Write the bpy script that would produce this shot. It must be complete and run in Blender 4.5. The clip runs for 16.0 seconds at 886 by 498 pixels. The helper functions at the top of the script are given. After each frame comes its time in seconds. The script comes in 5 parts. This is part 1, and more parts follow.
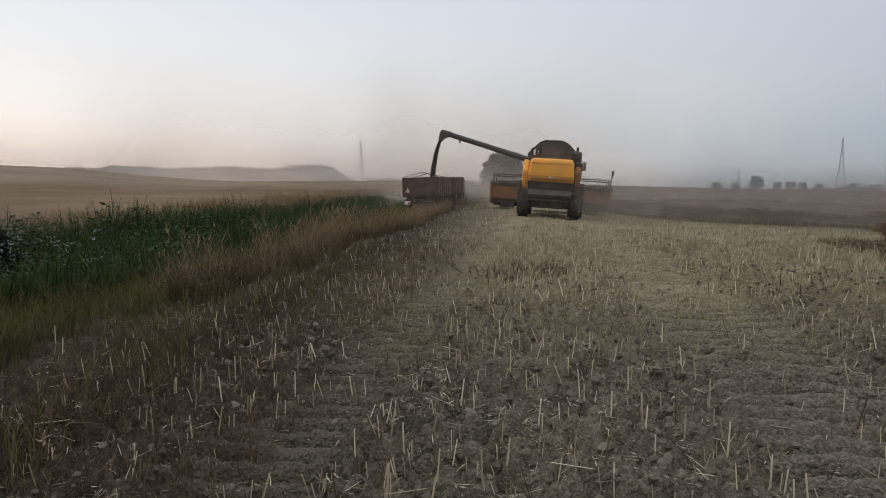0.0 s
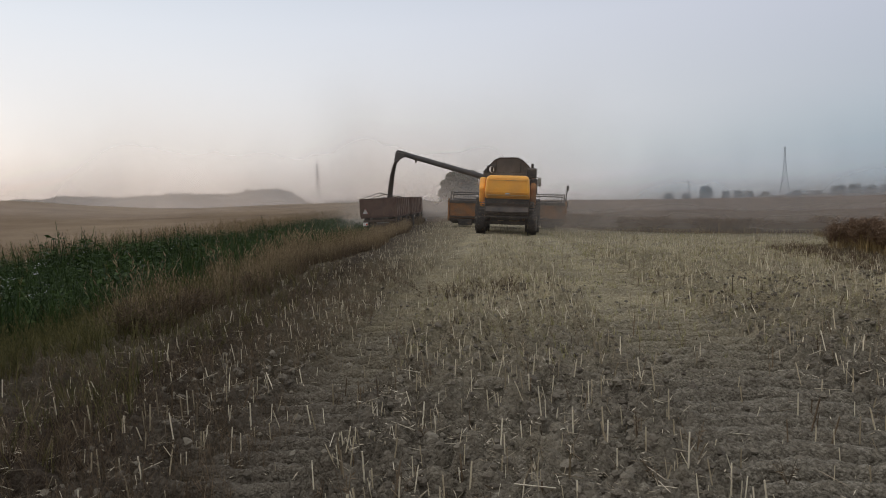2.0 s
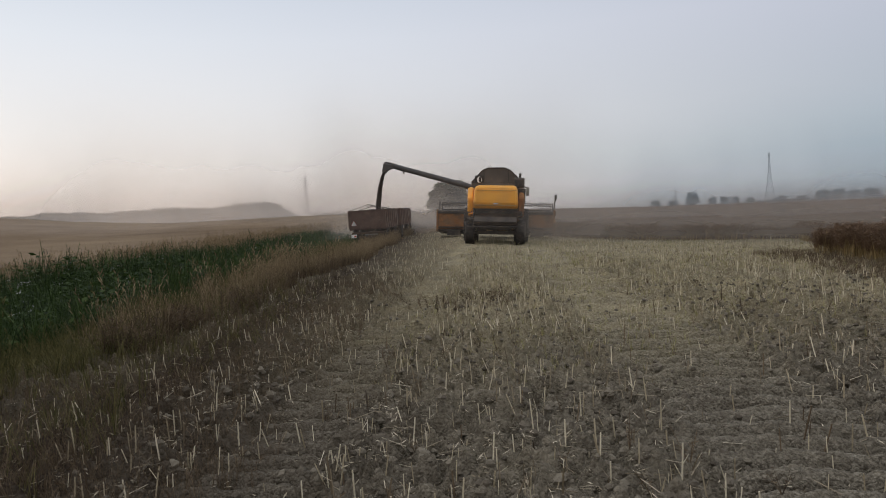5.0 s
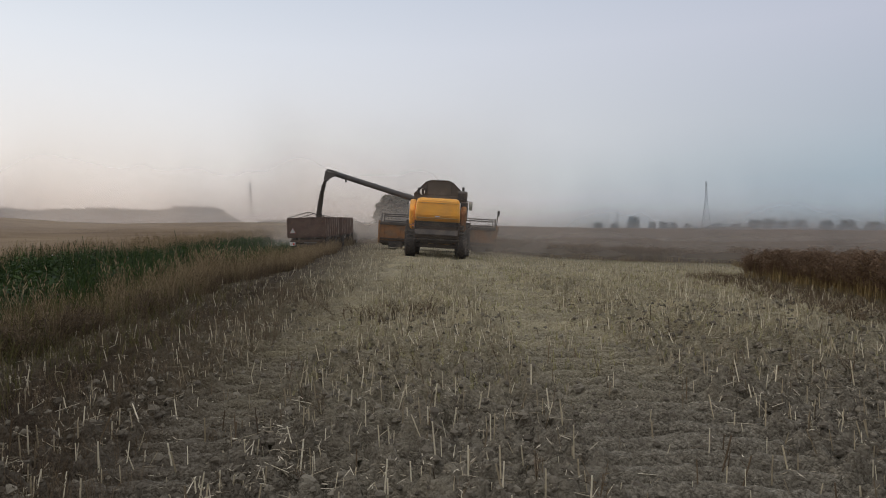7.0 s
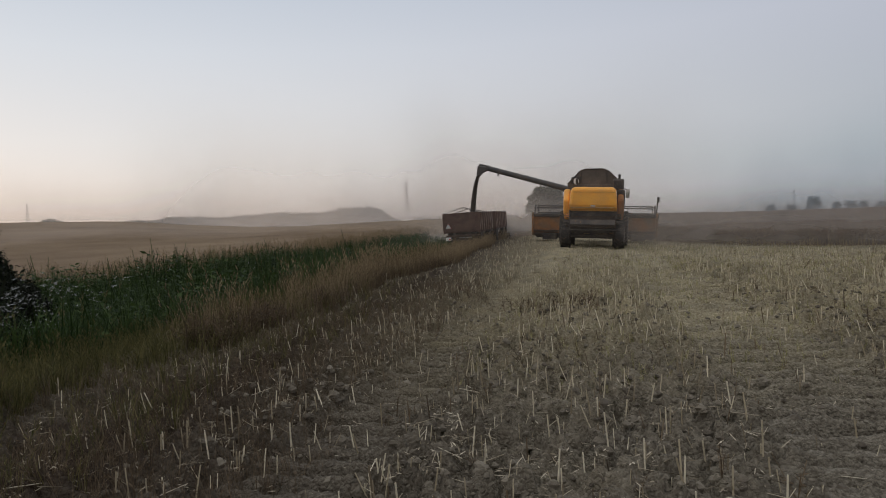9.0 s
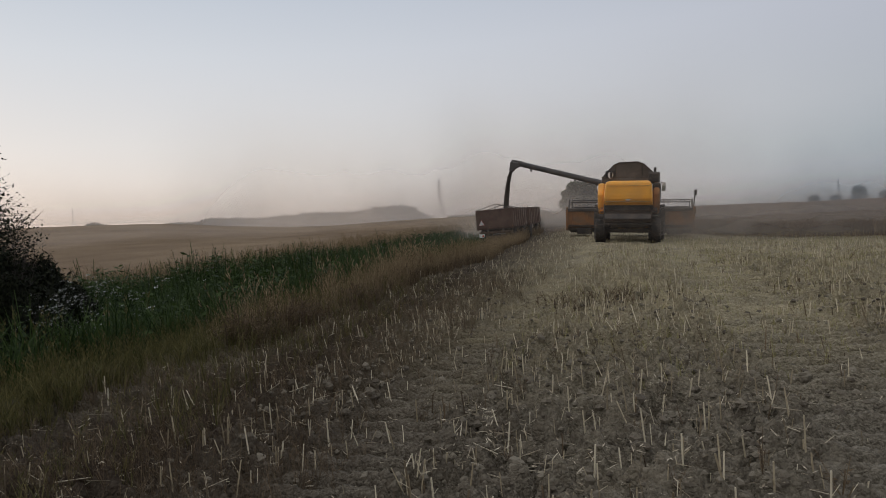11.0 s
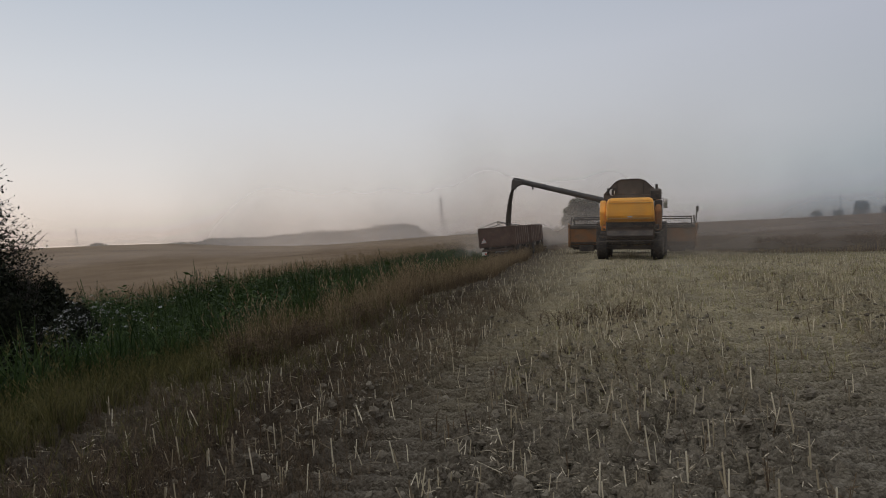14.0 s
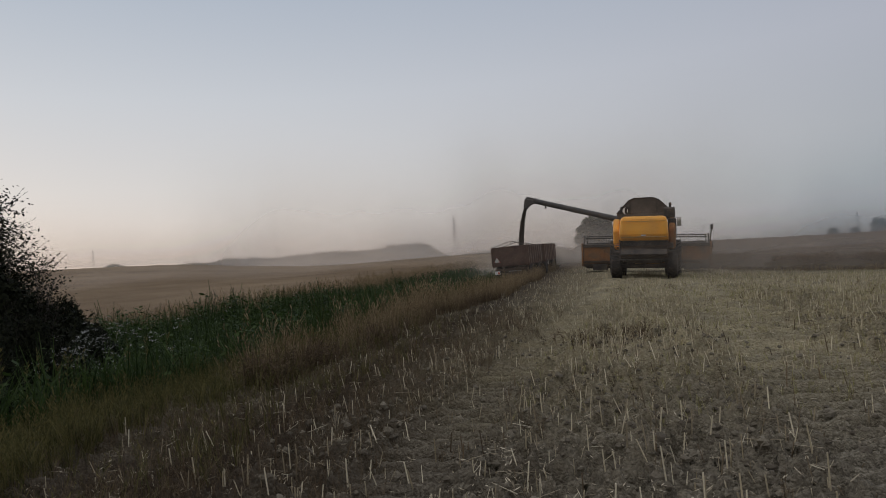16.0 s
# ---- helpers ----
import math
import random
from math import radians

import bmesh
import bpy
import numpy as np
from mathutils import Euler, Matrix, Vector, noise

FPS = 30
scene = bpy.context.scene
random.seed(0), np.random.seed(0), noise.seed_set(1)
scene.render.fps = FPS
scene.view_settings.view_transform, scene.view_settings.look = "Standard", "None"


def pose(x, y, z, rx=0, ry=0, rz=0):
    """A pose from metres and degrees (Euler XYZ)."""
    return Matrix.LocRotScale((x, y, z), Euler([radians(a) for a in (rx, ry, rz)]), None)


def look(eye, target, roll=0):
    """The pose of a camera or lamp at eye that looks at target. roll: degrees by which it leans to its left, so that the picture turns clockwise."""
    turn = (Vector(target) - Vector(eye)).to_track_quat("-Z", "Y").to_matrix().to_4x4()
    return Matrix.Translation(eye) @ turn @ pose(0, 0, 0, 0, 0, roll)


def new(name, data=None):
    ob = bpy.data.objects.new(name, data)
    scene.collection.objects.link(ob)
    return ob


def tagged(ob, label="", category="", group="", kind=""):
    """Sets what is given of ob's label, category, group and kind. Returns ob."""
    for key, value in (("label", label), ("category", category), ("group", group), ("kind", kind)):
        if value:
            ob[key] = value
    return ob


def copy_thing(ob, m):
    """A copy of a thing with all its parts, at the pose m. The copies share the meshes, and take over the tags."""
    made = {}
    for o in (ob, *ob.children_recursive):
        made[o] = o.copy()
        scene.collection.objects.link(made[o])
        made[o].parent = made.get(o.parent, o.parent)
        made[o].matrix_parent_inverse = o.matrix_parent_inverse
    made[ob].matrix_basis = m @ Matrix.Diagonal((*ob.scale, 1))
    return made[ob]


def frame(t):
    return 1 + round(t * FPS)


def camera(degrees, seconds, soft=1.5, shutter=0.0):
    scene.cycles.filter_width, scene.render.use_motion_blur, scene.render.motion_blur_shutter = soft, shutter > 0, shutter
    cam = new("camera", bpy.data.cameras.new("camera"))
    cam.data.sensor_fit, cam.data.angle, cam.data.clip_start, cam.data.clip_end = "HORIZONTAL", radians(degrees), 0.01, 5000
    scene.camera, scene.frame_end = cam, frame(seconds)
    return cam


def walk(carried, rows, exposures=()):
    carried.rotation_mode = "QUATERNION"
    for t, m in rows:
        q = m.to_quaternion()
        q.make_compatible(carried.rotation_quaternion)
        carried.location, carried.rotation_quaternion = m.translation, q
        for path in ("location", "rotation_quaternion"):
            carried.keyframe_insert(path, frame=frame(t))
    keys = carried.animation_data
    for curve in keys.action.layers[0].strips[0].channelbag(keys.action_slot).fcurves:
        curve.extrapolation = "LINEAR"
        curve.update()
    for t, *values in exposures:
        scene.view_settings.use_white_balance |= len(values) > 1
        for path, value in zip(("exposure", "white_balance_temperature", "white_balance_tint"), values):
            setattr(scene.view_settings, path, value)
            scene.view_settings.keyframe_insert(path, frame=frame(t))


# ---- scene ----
cam = camera(68.5, 16.0, soft=1.0)
PATH = [
    (0, (-0.12, -0.26, 1.713), (-0.14, 1.729, 1.504), -0.7),
    (0.5, (-0.117, -0.204, 1.723), (-0.087, 1.787, 1.536), -0.4),
    (1, (-0.108, -0.279, 1.745), (-0.049, 1.714, 1.594), -2.8),
    (1.5, (-0.08, -0.259, 1.738), (0.016, 1.733, 1.587), -2.8),
    (2, (-0.076, -0.212, 1.72), (0.027, 1.779, 1.566), -2.6),
    (2.5, (-0.082, -0.209, 1.726), (0.034, 1.783, 1.58), -2.5),
    (3, (-0.092, -0.233, 1.737), (0.027, 1.759, 1.607), -2.9),
    (3.5, (-0.085, -0.222, 1.747), (0.053, 1.769, 1.625), -3.7),
    (5.8, (-0.026, -0.072, 1.71), (0.11, 1.919, 1.581), -2.9),
    (6, (0.039, -0.021, 1.687), (0.192, 1.968, 1.545), -1.9),
    (6.5, (0.211, 0.162, 1.634), (0.476, 2.14, 1.506), 1.4),
    (7, (0.259, 0.244, 1.637), (0.563, 2.219, 1.549), -0.9),
    (7.5, (0.258, 0.183, 1.628), (0.552, 2.158, 1.518), -1.4),
    (8, (0.265, 0.253, 1.638), (0.561, 2.23, 1.565), -2.6),
    (8.5, (0.215, 0.22, 1.597), (0.232, 2.219, 1.544), -0.7),
    (9, (0.188, 0.256, 1.611), (0.024, 2.248, 1.52), -3.4),
    (11.5, (0.205, 0.226, 1.607), (-0.073, 2.205, 1.515), -4.5),
    (12, (0.208, 0.211, 1.61), (-0.069, 2.191, 1.54), -4.9),
    (12.5, (0.206, 0.213, 1.607), (-0.074, 2.193, 1.54), -4.7),
    (13, (0.206, 0.208, 1.611), (-0.079, 2.187, 1.562), -5.1),
    (13.5, (0.202, 0.208, 1.615), (-0.079, 2.188, 1.576), -4.9),
    (14, (0.202, 0.208, 1.615), (-0.069, 2.189, 1.578), -4.8),
    (14.5, (0.203, 0.213, 1.621), (-0.102, 2.19, 1.6), -5.2),
    (15, (0.19, 0.184, 1.627), (-0.132, 2.158, 1.622), -5.1),
    (15.5, (0.19, 0.188, 1.625), (-0.125, 2.163, 1.635), -5.5),
    (16, (0.203, 0.172, 1.622), (-0.102, 2.148, 1.648), -5.1),
]
walk(cam, [(t, look(eye, target, roll)) for t, eye, target, roll in PATH],
     exposures=[(0, 0.28), (3.5, 0.26), (7, 0.26), (8.2, 0.15), (9, 0.05), (12.5, -0.04), (16, -0.19)])

# ---------- world, sun, exposure ----------
def ramp(nt, src, stops):
    n = nt.nodes.new("ShaderNodeValToRGB")
    el = n.color_ramp.elements
    while len(el) < len(stops):
        el.new(0.5)
    for e, (p, c) in zip(el, stops):
        e.position, e.color = p, (*c, 1)
    nt.links.new(src, n.inputs[0])
    return n.outputs[0]


def math_node(nt, op, a, b=None, c=None, clamp=False):
    n = nt.nodes.new("ShaderNodeMath")
    n.operation, n.use_clamp = op, clamp
    for i, v in enumerate((a, b, c)):
        if v is None:
            continue
        if isinstance(v, (int, float)):
            n.inputs[i].default_value = v
        else:
            nt.links.new(v, n.inputs[i])
    return n.outputs[0]


SUN_AZ, SUN_EL = -62.0, 3.0          # degrees: right of +Y, above the horizon
world = bpy.data.worlds.new("dusk_sky")
scene.world = world
world.use_nodes = True
wt = world.node_tree
wt.nodes.clear()
w_out = wt.nodes.new("ShaderNodeOutputWorld")
tc = wt.nodes.new("ShaderNodeTexCoord")
sep = wt.nodes.new("ShaderNodeSeparateXYZ")
wt.links.new(tc.outputs["Generated"], sep.inputs[0])
# warm half of the sky towards the set sun, cool half away from it
sx, sy = math.sin(radians(SUN_AZ)), math.cos(radians(SUN_AZ))
toward = math_node(wt, "ADD", math_node(wt, "MULTIPLY", sep.outputs[0], sx), math_node(wt, "MULTIPLY", sep.outputs[1], sy))
side = math_node(wt, "MULTIPLY_ADD", toward, 0.62, 0.40, clamp=True)
up = math_node(wt, "MULTIPLY_ADD", sep.outputs[2], 1.0, 0.0, clamp=True)
warm = ramp(wt, up, [(0.0, (0.82, 0.69, 0.62)), (0.05, (0.86, 0.77, 0.72)), (0.13, (0.84, 0.81, 0.80)), (0.25, (0.73, 0.76, 0.81)), (0.45, (0.48, 0.56, 0.68)), (0.7, (0.80, 0.84, 0.92)), (1.0, (1.06, 1.08, 1.14))])
cool = ramp(wt, up, [(0.0, (0.23, 0.34, 0.42)), (0.05, (0.17, 0.30, 0.41)), (0.13, (0.24, 0.31, 0.41)), (0.25, (0.37, 0.395, 0.50)), (0.45, (0.37, 0.42, 0.54)), (0.7, (0.80, 0.84, 0.92)), (1.0, (1.06, 1.08, 1.14))])
mixn = wt.nodes.new("ShaderNodeMix")
mixn.data_type = "RGBA"
wt.links.new(side, mixn.inputs[0])
wt.links.new(cool, mixn.inputs[6])
wt.links.new(warm, mixn.inputs[7])
# the after-glow behind the walker, soft and nearly neutral
behind = math_node(wt, "MULTIPLY", math_node(wt, "MULTIPLY_ADD", sep.outputs[1], -1.1, 0.0, clamp=True), math_node(wt, "SUBTRACT", 1.0, up, clamp=True))
glow = wt.nodes.new("ShaderNodeMix")
glow.data_type = "RGBA"
wt.links.new(behind, glow.inputs[0])
wt.links.new(mixn.outputs[2], glow.inputs[6])
glow.inputs[7].default_value = (0.48, 0.44, 0.42, 1)
bg = wt.nodes.new("ShaderNodeBackground")
bg.inputs[1].default_value = 0.90
wt.links.new(glow.outputs[2], bg.inputs[0])
sky = wt.nodes.new("ShaderNodeTexSky")
sky.sky_type, sky.sun_disc = "NISHITA", False
sky.sun_elevation, sky.sun_rotation = radians(SUN_EL), radians(SUN_AZ)
bg2 = wt.nodes.new("ShaderNodeBackground")
bg2.inputs[1].default_value = 0.012
wt.links.new(sky.outputs[0], bg2.inputs[0])
add = wt.nodes.new("ShaderNodeAddShader")
wt.links.new(bg.outputs[0], add.inputs[0])
wt.links.new(bg2.outputs[0], add.inputs[1])
wt.links.new(add.outputs[0], w_out.inputs[0])

sun = new("sun", bpy.data.lights.new("sun", "SUN"))
sun.data.energy, sun.data.angle, sun.data.color = 0.5, radians(20), (1.0, 0.80, 0.62)
sun.matrix_world = look((0, 0, 50), (-50 * sx, -50 * sy, 50 - 50 * math.tan(radians(SUN_EL + 6))))


# ---------- materials ----------
def material(name, colours, rough=0.8, scale=6.0, detail=6.0, bump=0.0, bump_scale=None, metal=0.0, island=False, spread=0.25, dirt=None, dirt_scale=1.5, dirt_amount=0.5, translucent=0.0, spec=0.3, stretch=(1, 1, 1)):
    """A noise-mixed surface: two or three colours at a fine scale, a stain at a broad one, and relief."""
    m = bpy.data.materials.new(name)
    m.use_nodes = True
    nt = m.node_tree
    bsdf = nt.nodes["Principled BSDF"]
    bsdf.inputs["Roughness"].default_value = rough
    bsdf.inputs["Metallic"].default_value = metal
    bsdf.inputs["Specular IOR Level"].default_value = spec
    co = nt.nodes.new("ShaderNodeTexCoord")
    mp = nt.nodes.new("ShaderNodeMapping")
    mp.inputs["Scale"].default_value = stretch
    nt.links.new(co.outputs["Object"], mp.inputs[0])
    nz = nt.nodes.new("ShaderNodeTexNoise")
    nz.inputs["Scale"].default_value, nz.inputs["Detail"].default_value = scale, detail
    nt.links.new(mp.outputs[0], nz.inputs[0])
    fac = nz.outputs[0]
    if island:
        geo = nt.nodes.new("ShaderNodeNewGeometry")
        fac = geo.outputs["Random Per Island"]
    lo = 0.0 if island else 0.5 - spread
    hi = 1.0 if island else 0.5 + spread
    n = len(colours)
    col = ramp(nt, fac, [(lo + (hi - lo) * i / max(n - 1, 1), c) for i, c in enumerate(colours)])
    if dirt:
        n2 = nt.nodes.new("ShaderNodeTexNoise")
        n2.inputs["Scale"].default_value, n2.inputs["Detail"].default_value = dirt_scale, 5
        nt.links.new(co.outputs["Object"], n2.inputs[0])
        k = math_node(nt, "MULTIPLY", math_node(nt, "MULTIPLY_ADD", n2.outputs[0], 4.0, -1.5, clamp=True), dirt_amount)
        mx = nt.nodes.new("ShaderNodeMix")
        mx.data_type = "RGBA"
        nt.links.new(k, mx.inputs[0])
        nt.links.new(col, mx.inputs[6])
        mx.inputs[7].default_value = (*dirt, 1)
        col = mx.outputs[2]
        r = math_node(nt, "MULTIPLY_ADD", k, 0.9 - rough, rough)
        nt.links.new(r, bsdf.inputs["Roughness"])
    nt.links.new(col, bsdf.inputs["Base Color"])
    if bump:
        nb = nt.nodes.new("ShaderNodeTexNoise")
        nb.inputs["Scale"].default_value, nb.inputs["Detail"].default_value = bump_scale or scale * 3, 8
        nt.links.new(mp.outputs[0], nb.inputs[0])
        b = nt.nodes.new("ShaderNodeBump")
        b.inputs["Strength"].default_value, b.inputs["Distance"].default_value = bump, 0.02
        nt.links.new(nb.outputs[0], b.inputs["Height"])
        nt.links.new(b.outputs[0], bsdf.inputs["Normal"])
    if translucent:
        tr = nt.nodes.new("ShaderNodeBsdfTranslucent")
        nt.links.new(col, tr.inputs[0])
        ms = nt.nodes.new("ShaderNodeMixShader")
        ms.inputs[0].default_value = translucent
        nt.links.new(bsdf.outputs[0], ms.inputs[1])
        nt.links.new(tr.outputs[0], ms.inputs[2])
        nt.links.new(ms.outputs[0], nt.nodes["Material Output"].inputs[0])
    return m


M_STALK = material("stubble_stalk", [(0.14, 0.105, 0.066), (0.36, 0.295, 0.19), (0.54, 0.465, 0.325), (0.70, 0.62, 0.46)], island=True)
M_STRAW = material("straw", [(0.10, 0.078, 0.05), (0.26, 0.21, 0.14), (0.50, 0.435, 0.32)], island=True)
M_WEEDDRY = material("withered_weed", [(0.055, 0.037, 0.023), (0.115, 0.080, 0.046), (0.185, 0.132, 0.076)], island=True)
M_DRYGRASS = material("dry_grass", [(0.088, 0.06, 0.032), (0.2, 0.144, 0.08), (0.352, 0.272, 0.16)], island=True, translucent=0.3)
M_MIDGRASS = material("half_dry_grass", [(0.041, 0.0426, 0.0115), (0.0968, 0.0886, 0.0279), (0.18, 0.148, 0.0574)], island=True, translucent=0.3)
M_REGROW = material("pale_regrowth", [(0.15, 0.14, 0.045), (0.30, 0.27, 0.11), (0.44, 0.39, 0.20)], island=True, translucent=0.25)
M_GREEN = material("green_weed", [(0.012, 0.025, 0.006), (0.029, 0.053, 0.011), (0.062, 0.095, 0.024)], island=True, translucent=0.3)
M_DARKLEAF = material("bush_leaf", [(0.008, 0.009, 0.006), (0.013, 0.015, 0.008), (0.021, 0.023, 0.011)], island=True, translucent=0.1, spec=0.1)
M_BARK = material("dark_bark", [(0.03, 0.022, 0.018), (0.07, 0.055, 0.045)], scale=14, bump=0.6)
M_PETAL = material("white_petal", [(0.65, 0.65, 0.62), (0.8, 0.8, 0.78)], island=True)
M_CROP = material("ripe_crop", [(0.07, 0.044, 0.028), (0.135, 0.084, 0.050), (0.21, 0.135, 0.078)], island=True, translucent=0.15)
M_CROPSTEM = material("crop_stem", [(0.128, 0.084, 0.0336), (0.272, 0.192, 0.08), (0.4, 0.296, 0.136)], island=True)
# far leaves greyed and lightened: distance haze put into their base colour
M_HAZYLEAF = material("hazed_far_foliage", [(0.06, 0.072, 0.045), (0.085, 0.095, 0.06), (0.11, 0.115, 0.07)], island=True, translucent=0.2)
M_STEEL = material("galvanised_steel", [(0.32, 0.33, 0.34), (0.42, 0.43, 0.44)], rough=0.5, metal=0.6, scale=3)
M_YELLOW = material("yellow_paint", [(0.92, 0.38, 0.02), (0.96, 0.43, 0.03)], rough=0.38, scale=2.0, dirt=(0.36, 0.24, 0.10), dirt_scale=1.6, dirt_amount=0.28, spec=0.5)
M_YELDUST = material("dusty_yellow_panel", [(0.48, 0.27, 0.05), (0.58, 0.34, 0.07)], rough=0.6, scale=3.0, dirt=(0.25, 0.18, 0.11), dirt_scale=2.2, dirt_amount=0.8)
M_HEADER = material("rusty_header_paint", [(0.24, 0.10, 0.03), (0.34, 0.15, 0.045)], rough=0.7, scale=3.0, dirt=(0.16, 0.105, 0.065), dirt_scale=2.2, dirt_amount=0.85)
M_HOPPER = material("grey_hopper_sheet", [(0.06, 0.052, 0.044), (0.09, 0.078, 0.066)], rough=0.65, scale=4, dirt=(0.16, 0.14, 0.12), dirt_amount=0.5, bump=0.1)
M_DARK = material("dark_machine_steel", [(0.022, 0.020, 0.019), (0.045, 0.04, 0.036)], rough=0.7, scale=6, dirt=(0.14, 0.11, 0.085), dirt_amount=0.5)
M_CHAFF = material("dusty_brown_steel", [(0.030, 0.019, 0.013), (0.062, 0.041, 0.027)], rough=0.9, scale=8, dirt=(0.085, 0.06, 0.042), dirt_amount=0.5, bump=0.2)
M_AUGER = material("grey_auger_paint", [(0.042, 0.040, 0.040), (0.065, 0.062, 0.060)], rough=0.5, scale=3, dirt=(0.12, 0.105, 0.092), dirt_amount=0.5)
M_RUBBER = material("tyre_rubber", [(0.016, 0.015, 0.014), (0.03, 0.028, 0.026)], rough=0.85, scale=10, dirt=(0.09, 0.068, 0.05), dirt_scale=4, dirt_amount=0.4)
M_RUST = material("rusty_brown_paint", [(0.038, 0.017, 0.012), (0.064, 0.028, 0.019), (0.095, 0.043, 0.029)], rough=0.75, scale=5, dirt=(0.105, 0.066, 0.048), dirt_scale=2, dirt_amount=0.6, bump=0.15)
M_RUST2 = material("weathered_red_side", [(0.10, 0.052, 0.036), (0.16, 0.092, 0.066)], rough=0.8, scale=5, dirt=(0.28, 0.22, 0.18), dirt_scale=2.5, dirt_amount=0.7)
M_BLUE = material("blue_paint", [(0.03, 0.07, 0.17), (0.045, 0.10, 0.22)], rough=0.45, scale=3, dirt=(0.18, 0.15, 0.13), dirt_amount=0.5)
M_WHITE = material("white_paint", [(0.70, 0.70, 0.68), (0.8, 0.8, 0.78)], rough=0.5, scale=9, dirt=(0.4, 0.36, 0.32), dirt_amount=0.3)
M_DECAL = material("pale_decal", [(0.50, 0.49, 0.47), (0.62, 0.61, 0.60)], rough=0.5, scale=5, dirt=(0.45, 0.33, 0.18), dirt_amount=0.5)
M_RED = material("red_reflector", [(0.55, 0.05, 0.03), (0.65, 0.07, 0.04)], rough=0.3)
M_ORANGE = material("orange_lamp_lens", [(0.75, 0.22, 0.03), (0.8, 0.28, 0.05)], rough=0.25)
M_SEED = material("falling_rapeseed", [(0.035, 0.030, 0.027), (0.075, 0.063, 0.055)], rough=0.8, scale=60, bump=0.8, bump_scale=90)
M_ROOF = material("pale_roof", [(0.55, 0.54, 0.52), (0.65, 0.64, 0.62)], rough=0.6, scale=1)
M_WALLF = material("plaster_wall", [(0.35, 0.32, 0.29), (0.42, 0.39, 0.36)], scale=1)
M_GLASS = bpy.data.materials.new("cab_glass")
M_GLASS.use_nodes = True
_g = M_GLASS.node_tree.nodes["Principled BSDF"]
_g.inputs["Base Color"].default_value = (0.75, 0.85, 0.85, 1)
_g.inputs["Roughness"].default_value = 0.03
_g.inputs["Transmission Weight"].default_value = 1.0
_g.inputs["IOR"].default_value = 1.45
M_MIRROR = bpy.data.materials.new("mirror_glass")
M_MIRROR.use_nodes = True
_g = M_MIRROR.node_tree.nodes["Principled BSDF"]
_g.inputs["Base Color"].default_value = (0.9, 0.9, 0.9, 1)
_g.inputs["Metallic"].default_value, _g.inputs["Roughness"].default_value = 1.0, 0.04


# ---------- land ----------
def sm(v, a, b):
    k = np.clip((np.asarray(v, float) - a) / (b - a), 0, 1)
    return k * k * (3 - 2 * k)


def verge(y):
    """Where the stubble meets the grass verge."""
    y = np.asarray(y, float)
    return -3.35 + 0.09 * y + 0.22 * np.sin(0.55 * y + 1.0) + 0.12 * np.sin(1.7 * y)


def rnd2(ix, iy, seed):
    h = np.sin(ix * 127.1 + iy * 311.7 + seed * 74.7) * 43758.5453
    return h - np.floor(h)


def vnoise(x, y, seed=0):
    ix, iy = np.floor(x), np.floor(y)
    fx, fy = x - ix, y - iy
    fx, fy = fx * fx * (3 - 2 * fx), fy * fy * (3 - 2 * fy)
    a, b = rnd2(ix, iy, seed), rnd2(ix + 1, iy, seed)
    c, d = rnd2(ix, iy + 1, seed), rnd2(ix + 1, iy + 1, seed)
    return (a * (1 - fx) + b * fx) * (1 - fy) + (c * (1 - fx) + d * fx) * fy - 0.5


def terrain(x, y):
    """The lie of the land without its fine relief."""
    x, y = np.asarray(x, float), np.asarray(y, float)
    d = np.hypot(x, y)
    az = np.degrees(np.arctan2(x, np.maximum(y, 0.01)))
    z = sm(y, 6, 33) * (-0.075 * np.clip(x - 3.3, 0, 9) - 0.024 * np.clip(x - 12.3, 0, 60))
    el = 0.12 + 1.28 * sm(-az, 19, 33) + 0.35 * sm(-az, 30, 43) - 1.30 * sm(az, -12, 30) - 0.3 * sm(az, 30, 45)
    far = 1.62 + d * np.tan(np.radians(el))
    k = sm(d, 50, 170)
    z = z * (1 - k) + far * k
    off = x - verge(y)                      # ditch beside the verge
    z = z - 0.5 * sm(-off, 2.2, 4.2) * (1 - sm(-off, 6.0, 9.0)) * (1 - sm(y, 60, 110))
    return z


def tracks(x, y):
    """Lug prints pressed by the harvester's tyres, in metres."""
    out = np.zeros_like(x)
    for x0, slope, half, gap in ((-1.85, 0.17, 0.45, 0.26), (2.15, 0.12, 0.78, 0.30)):
        o = x - (x0 + slope * y)
        inside = sm(half - np.abs(o), 0, 0.1)
        k = (y + 0.22 * o + 0.06 * vnoise(x * 5, y * 5, 18)) / gap + 0.35 * vnoise(x * 1.3, y * 1.3, 8)
        k = k - np.floor(k)
        lug = np.where(k < 0.62, 0.9 - 0.9 * np.abs(k / 0.31 - 1) ** 2.5, -1.2 + 0.5 * np.abs((k - 0.81) / 0.19)) * (0.6 + 0.8 * (vnoise(x * 2.2, y * 2.2, 19) + 0.5))
        out += inside * (-0.04 + 0.085 * lug) * (0.5 + 1.0 * (vnoise(x * 0.7, y * 0.7, 9) + 0.5))
    return out


def rolled(x, y):
    """One inside the harvester's wheel tracks, nought outside."""
    return np.clip(sm(0.45 - np.abs(x + 1.85 - 0.17 * y), 0, 0.15) + sm(0.78 - np.abs(x - 2.15 - 0.12 * y), 0, 0.15), 0, 1)


